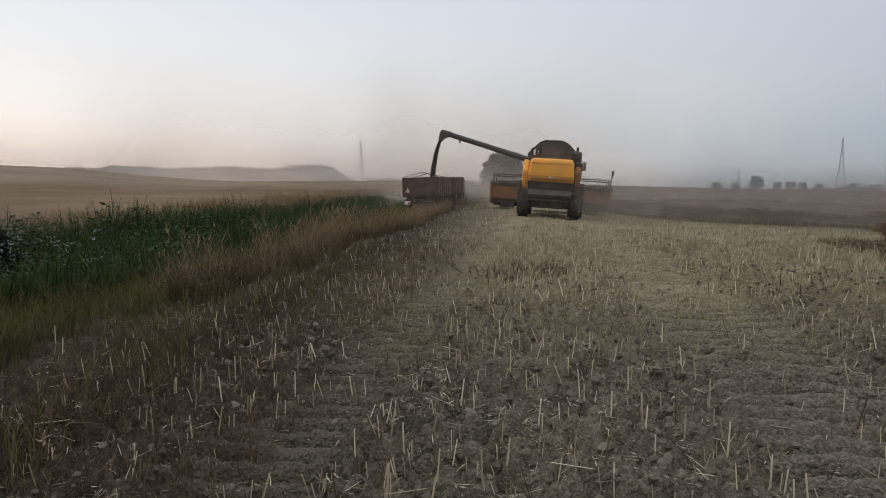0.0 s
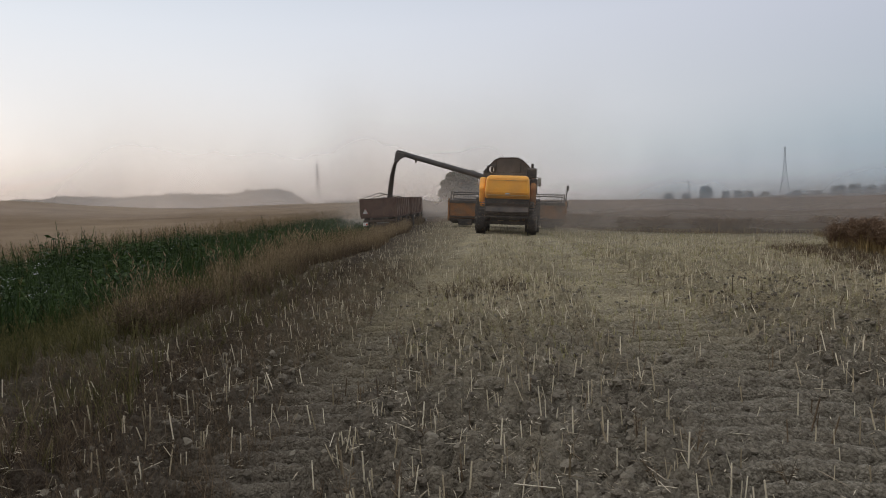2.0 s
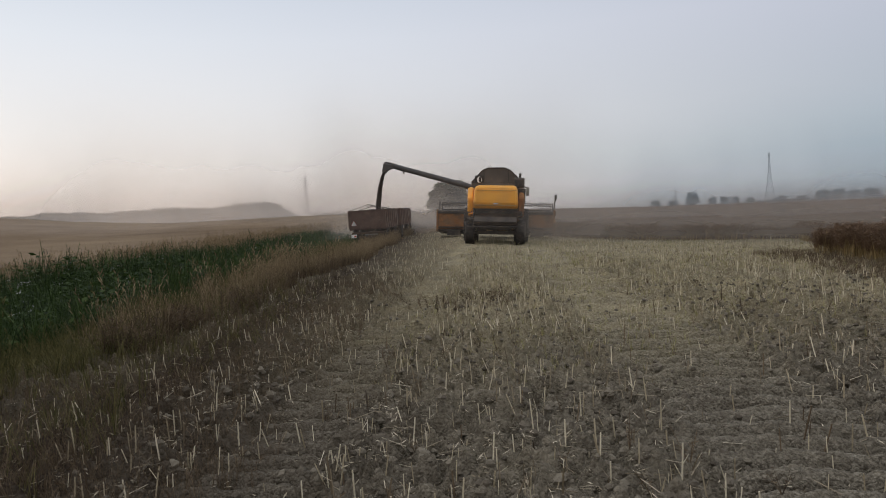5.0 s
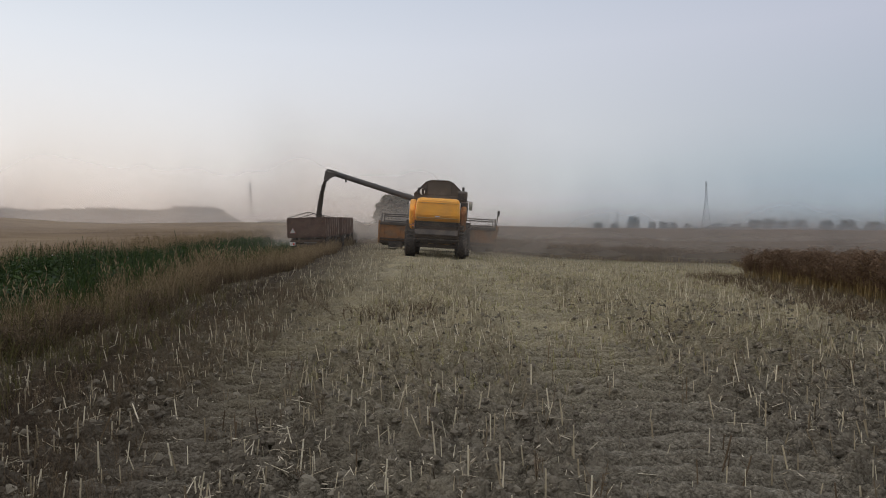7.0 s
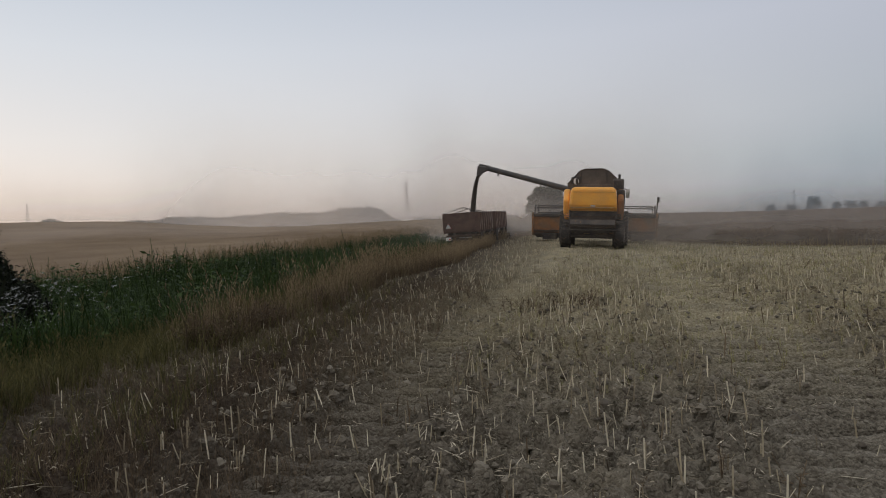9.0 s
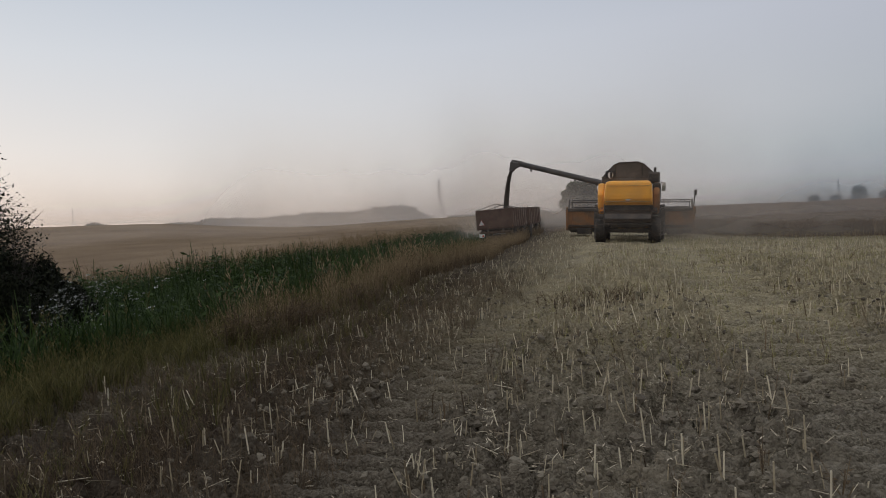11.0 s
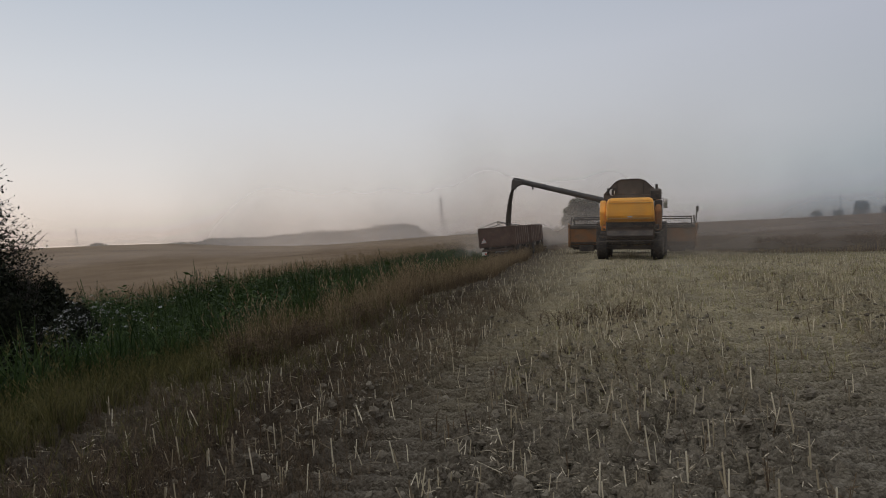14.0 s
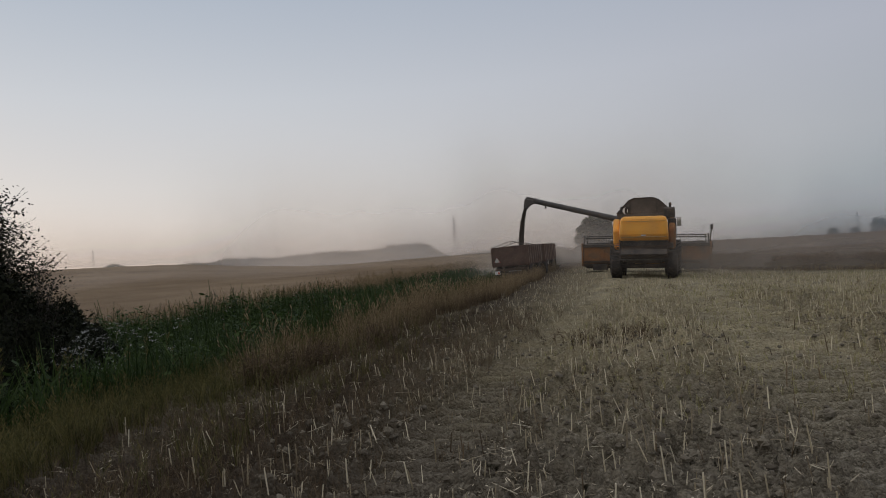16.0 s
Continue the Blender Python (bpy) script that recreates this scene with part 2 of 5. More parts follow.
def relief(x, y):
    near = (1 - sm(np.hypot(x, y), 14, 40)) * sm(y, -6, -4)
    r = 0.06 * vnoise(x * 0.9, y * 0.9, 1) + 0.045 * vnoise(x * 3.1, y * 3.1, 2) + 0.26 * (np.abs(vnoise(x * 3.6, y * 6.4, 3)) - 0.15) + 0.20 * (np.abs(vnoise(x * 9, y * 12, 4)) - 0.15) + 0.05 * vnoise(x * 6, y * 9, 5)
    crack = np.exp(-(vnoise(x * 4.2, y * 7.5, 11) / 0.05) ** 2) + 0.7 * np.exp(-(vnoise(x * 7.5, y * 12, 12) / 0.06) ** 2)
    clod = np.clip(vnoise(x * 11, y * 11, 6) - 0.10, 0, 1) * 0.28
    for px, py, pw, pd in ((0.62, 3.85, 0.13, 0.12), (0.98, 3.62, 0.16, 0.08), (-0.6, 3.3, 0.12, 0.07), (-1.2, 4.4, 0.2, 0.05)):
        r = r - pd * np.exp(-((x - px) ** 2 + (1.6 * (y - py)) ** 2) / pw ** 2)
    return (r + clod - 0.12 * crack) * (0.25 + 0.75 * near) * (1 - 0.8 * rolled(x, y)) + tracks(x, y) * near


def ground_z(x, y):
    x, y = np.asarray(x, float), np.asarray(y, float)
    return terrain(x, y) + relief(x, y)


def mesh_np(name, verts, faces, mat, smooth=False):
    """A mesh from arrays: faces is a list of (n, k) index arrays."""
    me = bpy.data.meshes.new(name)
    verts = np.asarray(verts, np.float32)
    faces = [np.asarray(f, np.int32) for f in faces if len(f)]
    me.vertices.add(len(verts))
    me.vertices.foreach_set("co", verts.ravel())
    loops = np.concatenate([f.ravel() for f in faces])
    sizes = np.concatenate([np.full(len(f), f.shape[1], np.int32) for f in faces])
    starts = np.concatenate([[0], np.cumsum(sizes)[:-1]]).astype(np.int32)
    me.loops.add(len(loops))
    me.loops.foreach_set("vertex_index", loops)
    me.polygons.add(len(sizes))
    me.polygons.foreach_set("loop_start", starts)
    me.polygons.foreach_set("use_smooth", np.full(len(sizes), smooth))
    me.update(calc_edges=True)
    me.materials.append(mat)
    return me


def spaced(stops):
    """Grid lines: stops are (from, to, step) runs."""
    out = []
    for a, b, s in stops:
        out += list(np.arange(a, b, s))
    return np.array(out + [stops[-1][1]])


def build_ground():
    xs = spaced([(-4000, -400, 300), (-400, -60, 20), (-60, -12, 1.5), (-12, -4.5, 0.2), (-4.5, 6.5, 0.031), (6.5, 12, 0.15), (12, 60, 1.5), (60, 400, 20), (400, 4000, 300)])
    ys = spaced([(-400, -10, 40), (-10, -4, 0.6), (-4, 2, 0.06), (2, 9, 0.031), (9, 18, 0.07), (18, 40, 0.3), (40, 120, 2.5), (120, 600, 20), (600, 4600, 250)])
    X, Y = np.meshgrid(xs, ys)
    Z = ground_z(X, Y)
    nx, ny = len(xs), len(ys)
    v = np.stack([X, Y, Z], -1).reshape(-1, 3)
    i = np.arange(nx * ny).reshape(ny, nx)
    f = np.stack([i[:-1, :-1], i[:-1, 1:], i[1:, 1:], i[1:, :-1]], -1).reshape(-1, 4)
    m = bpy.data.materials.new("field_soil")
    m.use_nodes = True
    nt = m.node_tree
    bsdf = nt.nodes["Principled BSDF"]
    bsdf.inputs["Roughness"].default_value = 0.95
    bsdf.inputs["Specular IOR Level"].default_value = 0.15
    geo = nt.nodes.new("ShaderNodeNewGeometry")

    def nz(scale, detail=6, rough=0.6):
        n = nt.nodes.new("ShaderNodeTexNoise")
        n.inputs["Scale"].default_value, n.inputs["Detail"].default_value, n.inputs["Roughness"].default_value = scale, detail, rough
        nt.links.new(geo.outputs["Position"], n.inputs[0])
        return n.outputs[0]

    def mix(k, a, b):
        n = nt.nodes.new("ShaderNodeMix")
        n.data_type = "RGBA"
        nt.links.new(k, n.inputs[0])
        for s, val in ((6, a), (7, b)):
            if isinstance(val, tuple):
                n.inputs[s].default_value = (*val, 1)
            else:
                nt.links.new(val, n.inputs[s])
        return n.outputs[2]

    sp = nt.nodes.new("ShaderNodeSeparateXYZ")
    nt.links.new(geo.outputs["Position"], sp.inputs[0])
    vor = nt.nodes.new("ShaderNodeTexVoronoi")
    vor.inputs["Scale"].default_value, vor.inputs["Randomness"].default_value = 42, 1.0
    warp = nt.nodes.new("ShaderNodeMix")
    warp.data_type = "VECTOR"
    warp.inputs[0].default_value = 0.06
    wn = nt.nodes.new("ShaderNodeTexNoise")
    wn.inputs["Scale"].default_value = 18
    nt.links.new(geo.outputs["Position"], wn.inputs[0])
    nt.links.new(geo.outputs["Position"], warp.inputs[4])
    nt.links.new(wn.outputs["Color"], warp.inputs[5])
    nt.links.new(warp.outputs[1], vor.inputs["Vector"])
    cell = nt.nodes.new("ShaderNodeSeparateColor")
    nt.links.new(vor.outputs["Color"], cell.inputs[0])
    crumbs = ramp(nt, cell.outputs[0], [(0.0, (0.0675, 0.0549, 0.0396)), (0.3, (0.104, 0.0864, 0.063)), (0.6, (0.149, 0.127, 0.0945)), (0.9, (0.194, 0.168, 0.127)), (1.0, (0.297, 0.263, 0.203))])
    grain = ramp(nt, nz(30, 9, 0.75), [(0.40, (0.0675, 0.0549, 0.0396)), (0.5, (0.149, 0.127, 0.0945)), (0.60, (0.243, 0.214, 0.164))])
    fine = mix(math_node(nt, "MULTIPLY", nz(9, 3), 0.9, clamp=True), crumbs, grain)
    broad = math_node(nt, "MULTIPLY_ADD", nz(0.55, 5), 3.0, -1.1, clamp=True)
    soil = mix(math_node(nt, "MULTIPLY", broad, 0.3), fine, (0.0679, 0.0552, 0.0385))
    # dark noise patches that put the shade of crevices into the soil colour
    crevice_shade = math_node(nt, "MULTIPLY_ADD", nz(3.2, 5, 0.6), 5.0, -2.7, clamp=True)
    soil = mix(math_node(nt, "MULTIPLY", crevice_shade, 0.35), soil, (0.0362, 0.0289, 0.0213))
    # chaff blown into a pale lane behind the harvester
    lane = math_node(nt, "SUBTRACT", math_node(nt, "MULTIPLY_ADD", sp.outputs[1], 0.155, 0.0), sp.outputs[0])
    lane = math_node(nt, "SUBTRACT", 1.0, math_node(nt, "MULTIPLY", math_node(nt, "ABSOLUTE", lane), 0.6), clamp=True)
    lane = math_node(nt, "MULTIPLY", lane, math_node(nt, "MULTIPLY_ADD", nz(1.4, 6, 0.65), 3.0, -1.0, clamp=True))
    soil = mix(math_node(nt, "MULTIPLY", lane, 0.55), soil, (0.255, 0.215, 0.151))
    # dry crust pressed by the tyres
    for x0, slope, wide in ((-1.85, 0.17, 0.5), (2.15, 0.12, 0.85)):
        o = math_node(nt, "SUBTRACT", sp.outputs[0], math_node(nt, "MULTIPLY_ADD", sp.outputs[1], slope, x0))
        o = math_node(nt, "MULTIPLY_ADD", math_node(nt, "ABSOLUTE", o), -5.0, wide * 5.0, clamp=True)
        o = math_node(nt, "MULTIPLY", o, math_node(nt, "MULTIPLY_ADD", nz(3.5, 7, 0.7), 3.0, -0.95, clamp=True))
        crust = ramp(nt, nz(38, 8, 0.75), [(0.42, (0.058, 0.0481, 0.0348)), (0.5, (0.191, 0.165, 0.122)), (0.57, (0.348, 0.307, 0.238))])
        soil = mix(math_node(nt, "MULTIPLY", o, 0.6), soil, crust)
    # a thicker mulch of pale chopped straw away from the turning strip
    mulch = math_node(nt, "MULTIPLY_ADD", sp.outputs[1], 0.2, -1.0, clamp=True)
    mulch = math_node(nt, "MULTIPLY", mulch, math_node(nt, "MULTIPLY_ADD", nz(1.1, 6, 0.7), 2.4, -0.55, clamp=True))
    straw_col = ramp(nt, nz(30, 6, 0.7), [(0.35, (0.246, 0.199, 0.109)), (0.65, (0.517, 0.445, 0.279))])
    soil = mix(math_node(nt, "MULTIPLY", mulch, 0.85), soil, straw_col)
    # far field tints: standing crop left and right of the stubble
    far = ramp(nt, nz(0.05, 8, 0.65), [(0.35, (0.13, 0.086, 0.05)), (0.5, (0.18, 0.125, 0.075)), (0.65, (0.23, 0.165, 0.10))])
    left_line = math_node(nt, "MULTIPLY_ADD", sp.outputs[1], 0.09, -3.35)
    off = math_node(nt, "SUBTRACT", left_line, sp.outputs[0])
    in_left = math_node(nt, "MULTIPLY_ADD", off, 1.0, -8.0, clamp=True)
    beyond = math_node(nt, "MULTIPLY_ADD", sp.outputs[1], 0.1, -4.5, clamp=True)
    col = mix(math_node(nt, "MAXIMUM", in_left, beyond), soil, far)
    green = math_node(nt, "MULTIPLY", math_node(nt, "MULTIPLY_ADD", off, 1.2, -2.6, clamp=True), math_node(nt, "SUBTRACT", 1.0, in_left))
    green = math_node(nt, "MULTIPLY", green, math_node(nt, "MULTIPLY_ADD", sp.outputs[1], -0.03, 2.6, clamp=True))
    col = mix(green, col, (0.03, 0.04, 0.016))
    # ragged dark brown band along the foot of the verge
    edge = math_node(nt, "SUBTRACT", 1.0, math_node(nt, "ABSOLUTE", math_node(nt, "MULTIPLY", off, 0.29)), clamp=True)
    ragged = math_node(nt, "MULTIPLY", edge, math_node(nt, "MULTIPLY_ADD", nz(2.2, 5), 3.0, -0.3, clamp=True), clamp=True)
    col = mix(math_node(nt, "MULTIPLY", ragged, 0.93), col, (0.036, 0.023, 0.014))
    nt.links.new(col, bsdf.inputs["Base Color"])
    b = nt.nodes.new("ShaderNodeBump")
    b.inputs["Strength"].default_value, b.inputs["Distance"].default_value = 0.7, 0.05
    nt.links.new(math_node(nt, "ADD", math_node(nt, "MULTIPLY", vor.outputs["Distance"], -0.8), math_node(nt, "MULTIPLY", nz(42, 4, 0.55), 0.5)), b.inputs["Height"])
    nt.links.new(b.outputs[0], bsdf.inputs["Normal"])
    tagged(new("ground", mesh_np("ground", v, [f], m, True)), "dusty clay field soil with clods and tyre prints", "ground", kind="structure")


build_ground()
rng = np.random.default_rng(7)


# ---------- plants in bulk ----------
def spread_plants(name, templates, pts, scale, mat, label, category, lean=0.12, kind="stuff", lift=0.0):
    """Many small plants in one mesh. templates: (verts, list of faces); pts: (n, 2) places."""
    n = len(pts)
    pick = rng.integers(0, len(templates), n)
    z = ground_z(pts[:, 0], pts[:, 1]) - 0.015 + lift
    ang = rng.uniform(0, 2 * math.pi, n)
    la, ld = rng.normal(0, lean, n), rng.uniform(0, 2 * math.pi, n)
    allv, allf, base = [], {3: [], 4: []}, 0
    for k, (tv, tf) in enumerate(templates):
        idx = np.nonzero(pick == k)[0]
        if not len(idx):
            continue
        tv = np.asarray(tv, float)
        c, s = np.cos(ang[idx])[:, None], np.sin(ang[idx])[:, None]
        sc = scale[idx][:, None]
        x = (tv[:, 0] * c - tv[:, 1] * s) * sc
        y = (tv[:, 0] * s + tv[:, 1] * c) * sc
        zz = tv[:, 2] * sc
        x = x + zz * (la[idx] * np.cos(ld[idx]))[:, None] + pts[idx, 0][:, None]
        y = y + zz * (la[idx] * np.sin(ld[idx]))[:, None] + pts[idx, 1][:, None]
        zz = zz + z[idx][:, None]
        allv.append(np.stack([x, y, zz], -1).reshape(-1, 3))
        for f in tf:
            f = np.asarray(f)
            allf[f.shape[1]].append((f[None] + (base + np.arange(len(idx)) * len(tv))[:, None, None]).reshape(-1, f.shape[1]))
        base += len(idx) * len(tv)
    faces = [np.concatenate(v) for v in allf.values() if v]
    ob = new(name, mesh_np(name, np.concatenate(allv), faces, mat))
    return tagged(ob, label, category, kind=kind)


class Tmpl:
    """Collects strips, prisms and leaves of one plant."""

    def __init__(self):
        self.v, self.q, self.t = [], [], []

    def prism(self, a, b, r0, r1, sides=3):
        a, b = Vector(a), Vector(b)
        n = (b - a).normalized()
        u = n.orthogonal().normalized()
        w = n.cross(u)
        s = len(self.v)
        for p, r in ((a, r0), (b, r1)):
            for i in range(sides):
                t = 2 * math.pi * i / sides
                self.v.append(p + (u * math.cos(t) + w * math.sin(t)) * r)
        for i in range(sides):
            j = (i + 1) % sides
            self.q.append((s + i, s + j, s + sides + j, s + sides + i))
        if sides == 3:
            self.t.append((s + 3, s + 4, s + 5))
        else:
            self.q.append(tuple(s + sides + i for i in range(4)))

    def blade(self, a, mid, tip, w, side):
        s = len(self.v)
        side = Vector(side).normalized() * w / 2
        a, mid, tip = Vector(a), Vector(mid), Vector(tip)
        self.v += [a - side * 0.7, a + side * 0.7, mid - side, mid + side, tip]
        self.q.append((s, s + 1, s + 3, s + 2))
        self.t.append((s + 2, s + 3, s + 4))

    def leaf(self, c, d, n, length, width):
        c, d = Vector(c), Vector(d).normalized()
        side = d.cross(Vector(n))
        side = side.normalized() if side.length > 1e-4 else d.orthogonal().normalized()
        s = len(self.v)
        self.v += [c, c + d * length * 0.5 + side * width / 2, c + d * length, c + d * length * 0.5 - side * width / 2]
        self.q.append((s, s + 1, s + 2, s + 3))

    def done(self):
        return [tuple(p) for p in self.v], [f for f in (self.q, self.t) if f]


R = random.Random(5)


def u(a, b):
    return R.uniform(a, b)


def stubble_tmpl():
    t = Tmpl()
    h = u(0.7, 1.15)
    top = (u(-.12, .12) * h, u(-.12, .12) * h, h)
    t.prism((0, 0, 0), top, 0.032, 0.027)
    if R.random() < 0.35:
        z = u(.4, .75) * h
        t.prism((top[0] * z / h, top[1] * z / h, z), (u(-.3, .3), u(-.3, .3), z + u(.1, .35)), 0.012, 0.009)
    return t.done()


def straw_tmpl():
    t = Tmpl()
    l = u(0.5, 1.2)
    t.prism((-l / 2, 0, u(0.05, .12)), (l / 2, u(-.1, .1), u(0.05, .22)), 0.018, 0.014)
    return t.done()


def litter_tmpl():
    t = Tmpl()
    for _ in range(7):
        a = u(0, 6.28)
        t.leaf((u(-.5, .5), u(-.5, .5), u(.06, .3)), (math.cos(a), math.sin(a), u(-.25, .4)), (u(-.3, .3), u(-.3, .3), 1), u(.2, .6), u(.03, .08))
    return t.done()


def dry_weed_tmpl():
    t = Tmpl()
    for _ in range(5):
        a, h = u(0, 6.28), u(.5, 1)
        tip = (math.cos(a) * u(.1, .45), math.sin(a) * u(.1, .45), h)
        t.prism((0, 0, 0), tip, 0.012, 0.006)
        for k in range(4):
            b = u(0, 6.28)
            z = u(.35, 1)
            t.leaf((tip[0] * z, tip[1] * z, h * z), (math.cos(b), math.sin(b), u(-.2, .9)), (u(-1, 1), u(-1, 1), .3), u(.08, .22), .03)
    return t.done()


def grass_tmpl(blades, heads, droop=0.4, wide=0.010):
    t = Tmpl()
    for _ in range(blades):
        a, h = u(0, 6.28), u(.45, .9)
        o = Vector((math.cos(a), math.sin(a), 0))
        b = Vector((u(-.07, .07), u(-.07, .07), 0))
        t.blade(b, b + o * .1 * h + Vector((0, 0, h * .62)), b + o * u(.15, droop) + Vector((0, 0, h)), wide, (-o.y, o.x, 0))
    for _ in range(heads):
        a, h = u(0, 6.28), u(.8, 1.1)
        o = Vector((math.cos(a), math.sin(a), 0))
        b = Vector((u(-.08, .08), u(-.08, .08), 0))
        tip = b + o * u(.04, .22) + Vector((0, 0, h))
        t.blade(b, b.lerp(tip, .5), tip, 0.005, (-o.y, o.x, 0))
        for k in range(5):
            c = b.lerp(tip, .78 + .05 * k)
            e = u(0, 6.28)
            t.leaf(c, (math.cos(e) * .5, math.sin(e) * .5, 1), (math.sin(e), -math.cos(e), 0.1), u(.07, .12), .018)
    return t.done()


def weed_tmpl(leaves=22, size=.115, stems=3):
    t = Tmpl()
    for _ in range(stems):
        a, h = u(0, 6.28), u(.6, 1.05)
        o = Vector((math.cos(a), math.sin(a), 0))
        tip = o * u(.05, .3) + Vector((0, 0, h))
        t.prism((0, 0, 0), tip, .008, .004)
        for k in range(leaves // stems + 2):
            z = u(.15, 1)
            b = u(0, 6.28)
            s = size * (1.15 - .6 * z) * u(.7, 1.3)
            t.leaf(tip * z, (math.cos(b), math.sin(b), u(-.35, .6)), (u(-.3, .3), u(-.3, .3), 1), s, s * u(.3, .5))
    return t.done()


def crop_stem_tmpl():
    t = Tmpl()
    t.prism((0, 0, 0), (u(-.06, .06), u(-.06, .06), .75), 0.008, .005)
    return t.done()


def crop_tmpl():
    t = Tmpl()
    top = Vector((u(-.08, .08), u(-.08, .08), 1.0))
    for _ in range(8):
        z = u(.42, .8)
        a = u(0, 6.28)
        b0 = top * z
        tip = b0 + Vector((math.cos(a) * u(.1, .28), math.sin(a) * u(.1, .28), u(.2, .42)))
        tip.z = min(tip.z, 1.08)
        t.prism(b0, tip, .004, .0025)
        for k in range(5):
            c = b0.lerp(tip, u(.3, 1))
            e = u(0, 6.28)
            t.leaf(c, (math.cos(e), math.sin(e), u(.1, .9)), (u(-1, 1), u(-1, 1), u(-1, 1)), u(.08, .14), .02)
    return t.done()


def crop_edge(y):
    """Left edge of the standing crop on the right of the stubble, as x for each y."""
    return np.interp(y, [-5, 8, 10.3, 13.6, 17.6, 20.5, 29.5, 31.0, 33.0, 36.0, 40.0], [5.0, 9.2, 9.65, 10.8, 11.9, 14.5, 19.0, 19.5, 15.5, 12.8, 10.4])


def field_points(n, y0, y1):
    y = rng.uniform(y0, y1, n)
    lo, hi = verge(y) - 1.0 * (1 - sm(y, 14, 24)) - 0.1, np.minimum(crop_edge(y) - 0.2, 0.75 * y + 3.5)
    x = lo + (hi - lo) * rng.random(n)
    rows = np.round((x - 0.17 * y) / 0.24) * 0.24 + 0.17 * y      # drill rows
    x = np.where(rng.random(n) < 0.7, rows + rng.normal(0, 0.035, n), x)
    return np.stack([x, y], 1)


def in_track(p):
    return (np.abs(p[:, 0] - (-1.85 + 0.17 * p[:, 1])) < 0.45) | (np.abs(p[:, 0] - (2.15 + 0.12 * p[:, 1])) < 0.78)


def off_track(p):
    return p[~in_track(p) | (rng.random(len(p)) < 0.25)]


def thin(p, amount=0.8, scale=0.8, seed=21):
    """Keep more where a broad noise is high, so the stand is patchy."""
    k = vnoise(p[:, 0] * scale, p[:, 1] * scale, seed) + 0.5
    keep = rng.random(len(p)) < np.clip(0.12 + amount * k * 1.7, 0, 1) * np.where(in_track(p), 0.3, 1.0)
    return p[keep]


stub = [stubble_tmpl() for _ in range(10)]
p = thin(np.concatenate([field_points(3000, 2.0, 8), field_points(6200, 8, 18), field_points(7500, 18, 46)]))
p = p[rng.random(len(p)) < 0.55 + 0.45 * sm(p[:, 0] - verge(p[:, 1]), 0.2, 1.6)]
h = np.clip(rng.gamma(6, 0.019, len(p)) + 0.03, 0.05, 0.22)
spread_plants("stubble", stub, p, h, M_STALK, "pale cut rapeseed stubble standing in the soil", "stubble", lean=0.2)
p = off_track(np.concatenate([field_points(3000, 2.0, 9), field_points(8000, 9, 30)]))
spread_plants("straw", [straw_tmpl() for _ in range(8)], p, rng.uniform(.06, .24, len(p)), M_STRAW, "chopped straw lying on the soil", "straw", lean=0.1)
p = off_track(np.concatenate([field_points(2600, 2.0, 9), field_points(11000, 9, 34)]))
spread_plants("chaff", [litter_tmpl() for _ in range(8)], p, rng.uniform(.08, .2, len(p)), M_STRAW, "pale chaff and husks on the soil", "chaff", lean=0.1)
p = off_track(np.concatenate([field_points(5000, 2.2, 8), field_points(4000, 8, 14)]))
spread_plants("straw_flecks", [litter_tmpl() for _ in range(6)], p, rng.uniform(.025, .07, len(p)), M_STRAW, "tiny pale straw flecks strewn over the soil", "straw", lean=0.2)
p = field_points(2900, 2.0, 24)
k = vnoise(p[:, 0] * 0.9, p[:, 1] * 0.6, 33) + 0.6 * vnoise(p[:, 0] * 2.6, p[:, 1] * 1.7, 34)
p = p[rng.random(len(p)) < np.clip(0.06 + 2.2 * (k - 0.08), 0.06, 1)]
spread_plants("withered_weeds", [dry_weed_tmpl() for _ in range(8)], p, rng.uniform(.10, .26, len(p)), M_WEEDDRY, "withered dark weeds among the stubble", "weeds", lean=0.3)
p = field_points(260, 2.0, 12)
spread_plants("brown_stubble", stub, p, rng.uniform(.09, .24, len(p)), M_WEEDDRY, "dark weathered stalks among the pale stubble", "stubble", lean=0.15)
# trash pressed down beside the uncut crop
y = rng.uniform(8.5, 19, 1500)
p = np.stack([crop_edge(y) - rng.uniform(.15, 1.5, 1500) ** 1.2 - 0.02 * (y - 9) ** 2 * rng.random(1500) * .4, y], 1)
spread_plants("trampled_swath", [dry_weed_tmpl() for _ in range(6)], p, rng.uniform(.12, .24, 1500), M_WEEDDRY, "dark flattened trash along the uncut crop", "weeds", lean=0.7)


y = 11.2 + rng.normal(0, 0.28, 60)
p = np.stack([1.05 + rng.normal(0, 0.5, 60), y], 1)
spread_plants("trampled_weeds", [dry_weed_tmpl() for _ in range(5)], p, rng.uniform(.15, .32, 60), M_WEEDDRY, "matted brown weeds pressed into the stubble", "weeds", lean=0.5)
y = rng.uniform(5.2, 14, 1000)
p = np.stack([6.0 - 0.135 * y + rng.normal(0, 0.35, len(y)) + 0.3 * np.sin(y), y], 1)
spread_plants("straw_swath", [straw_tmpl() for _ in range(6)], p, rng.uniform(.08, .26, len(p)), M_STRAW, "pale loose straw left in a swath", "straw", lean=0.15)


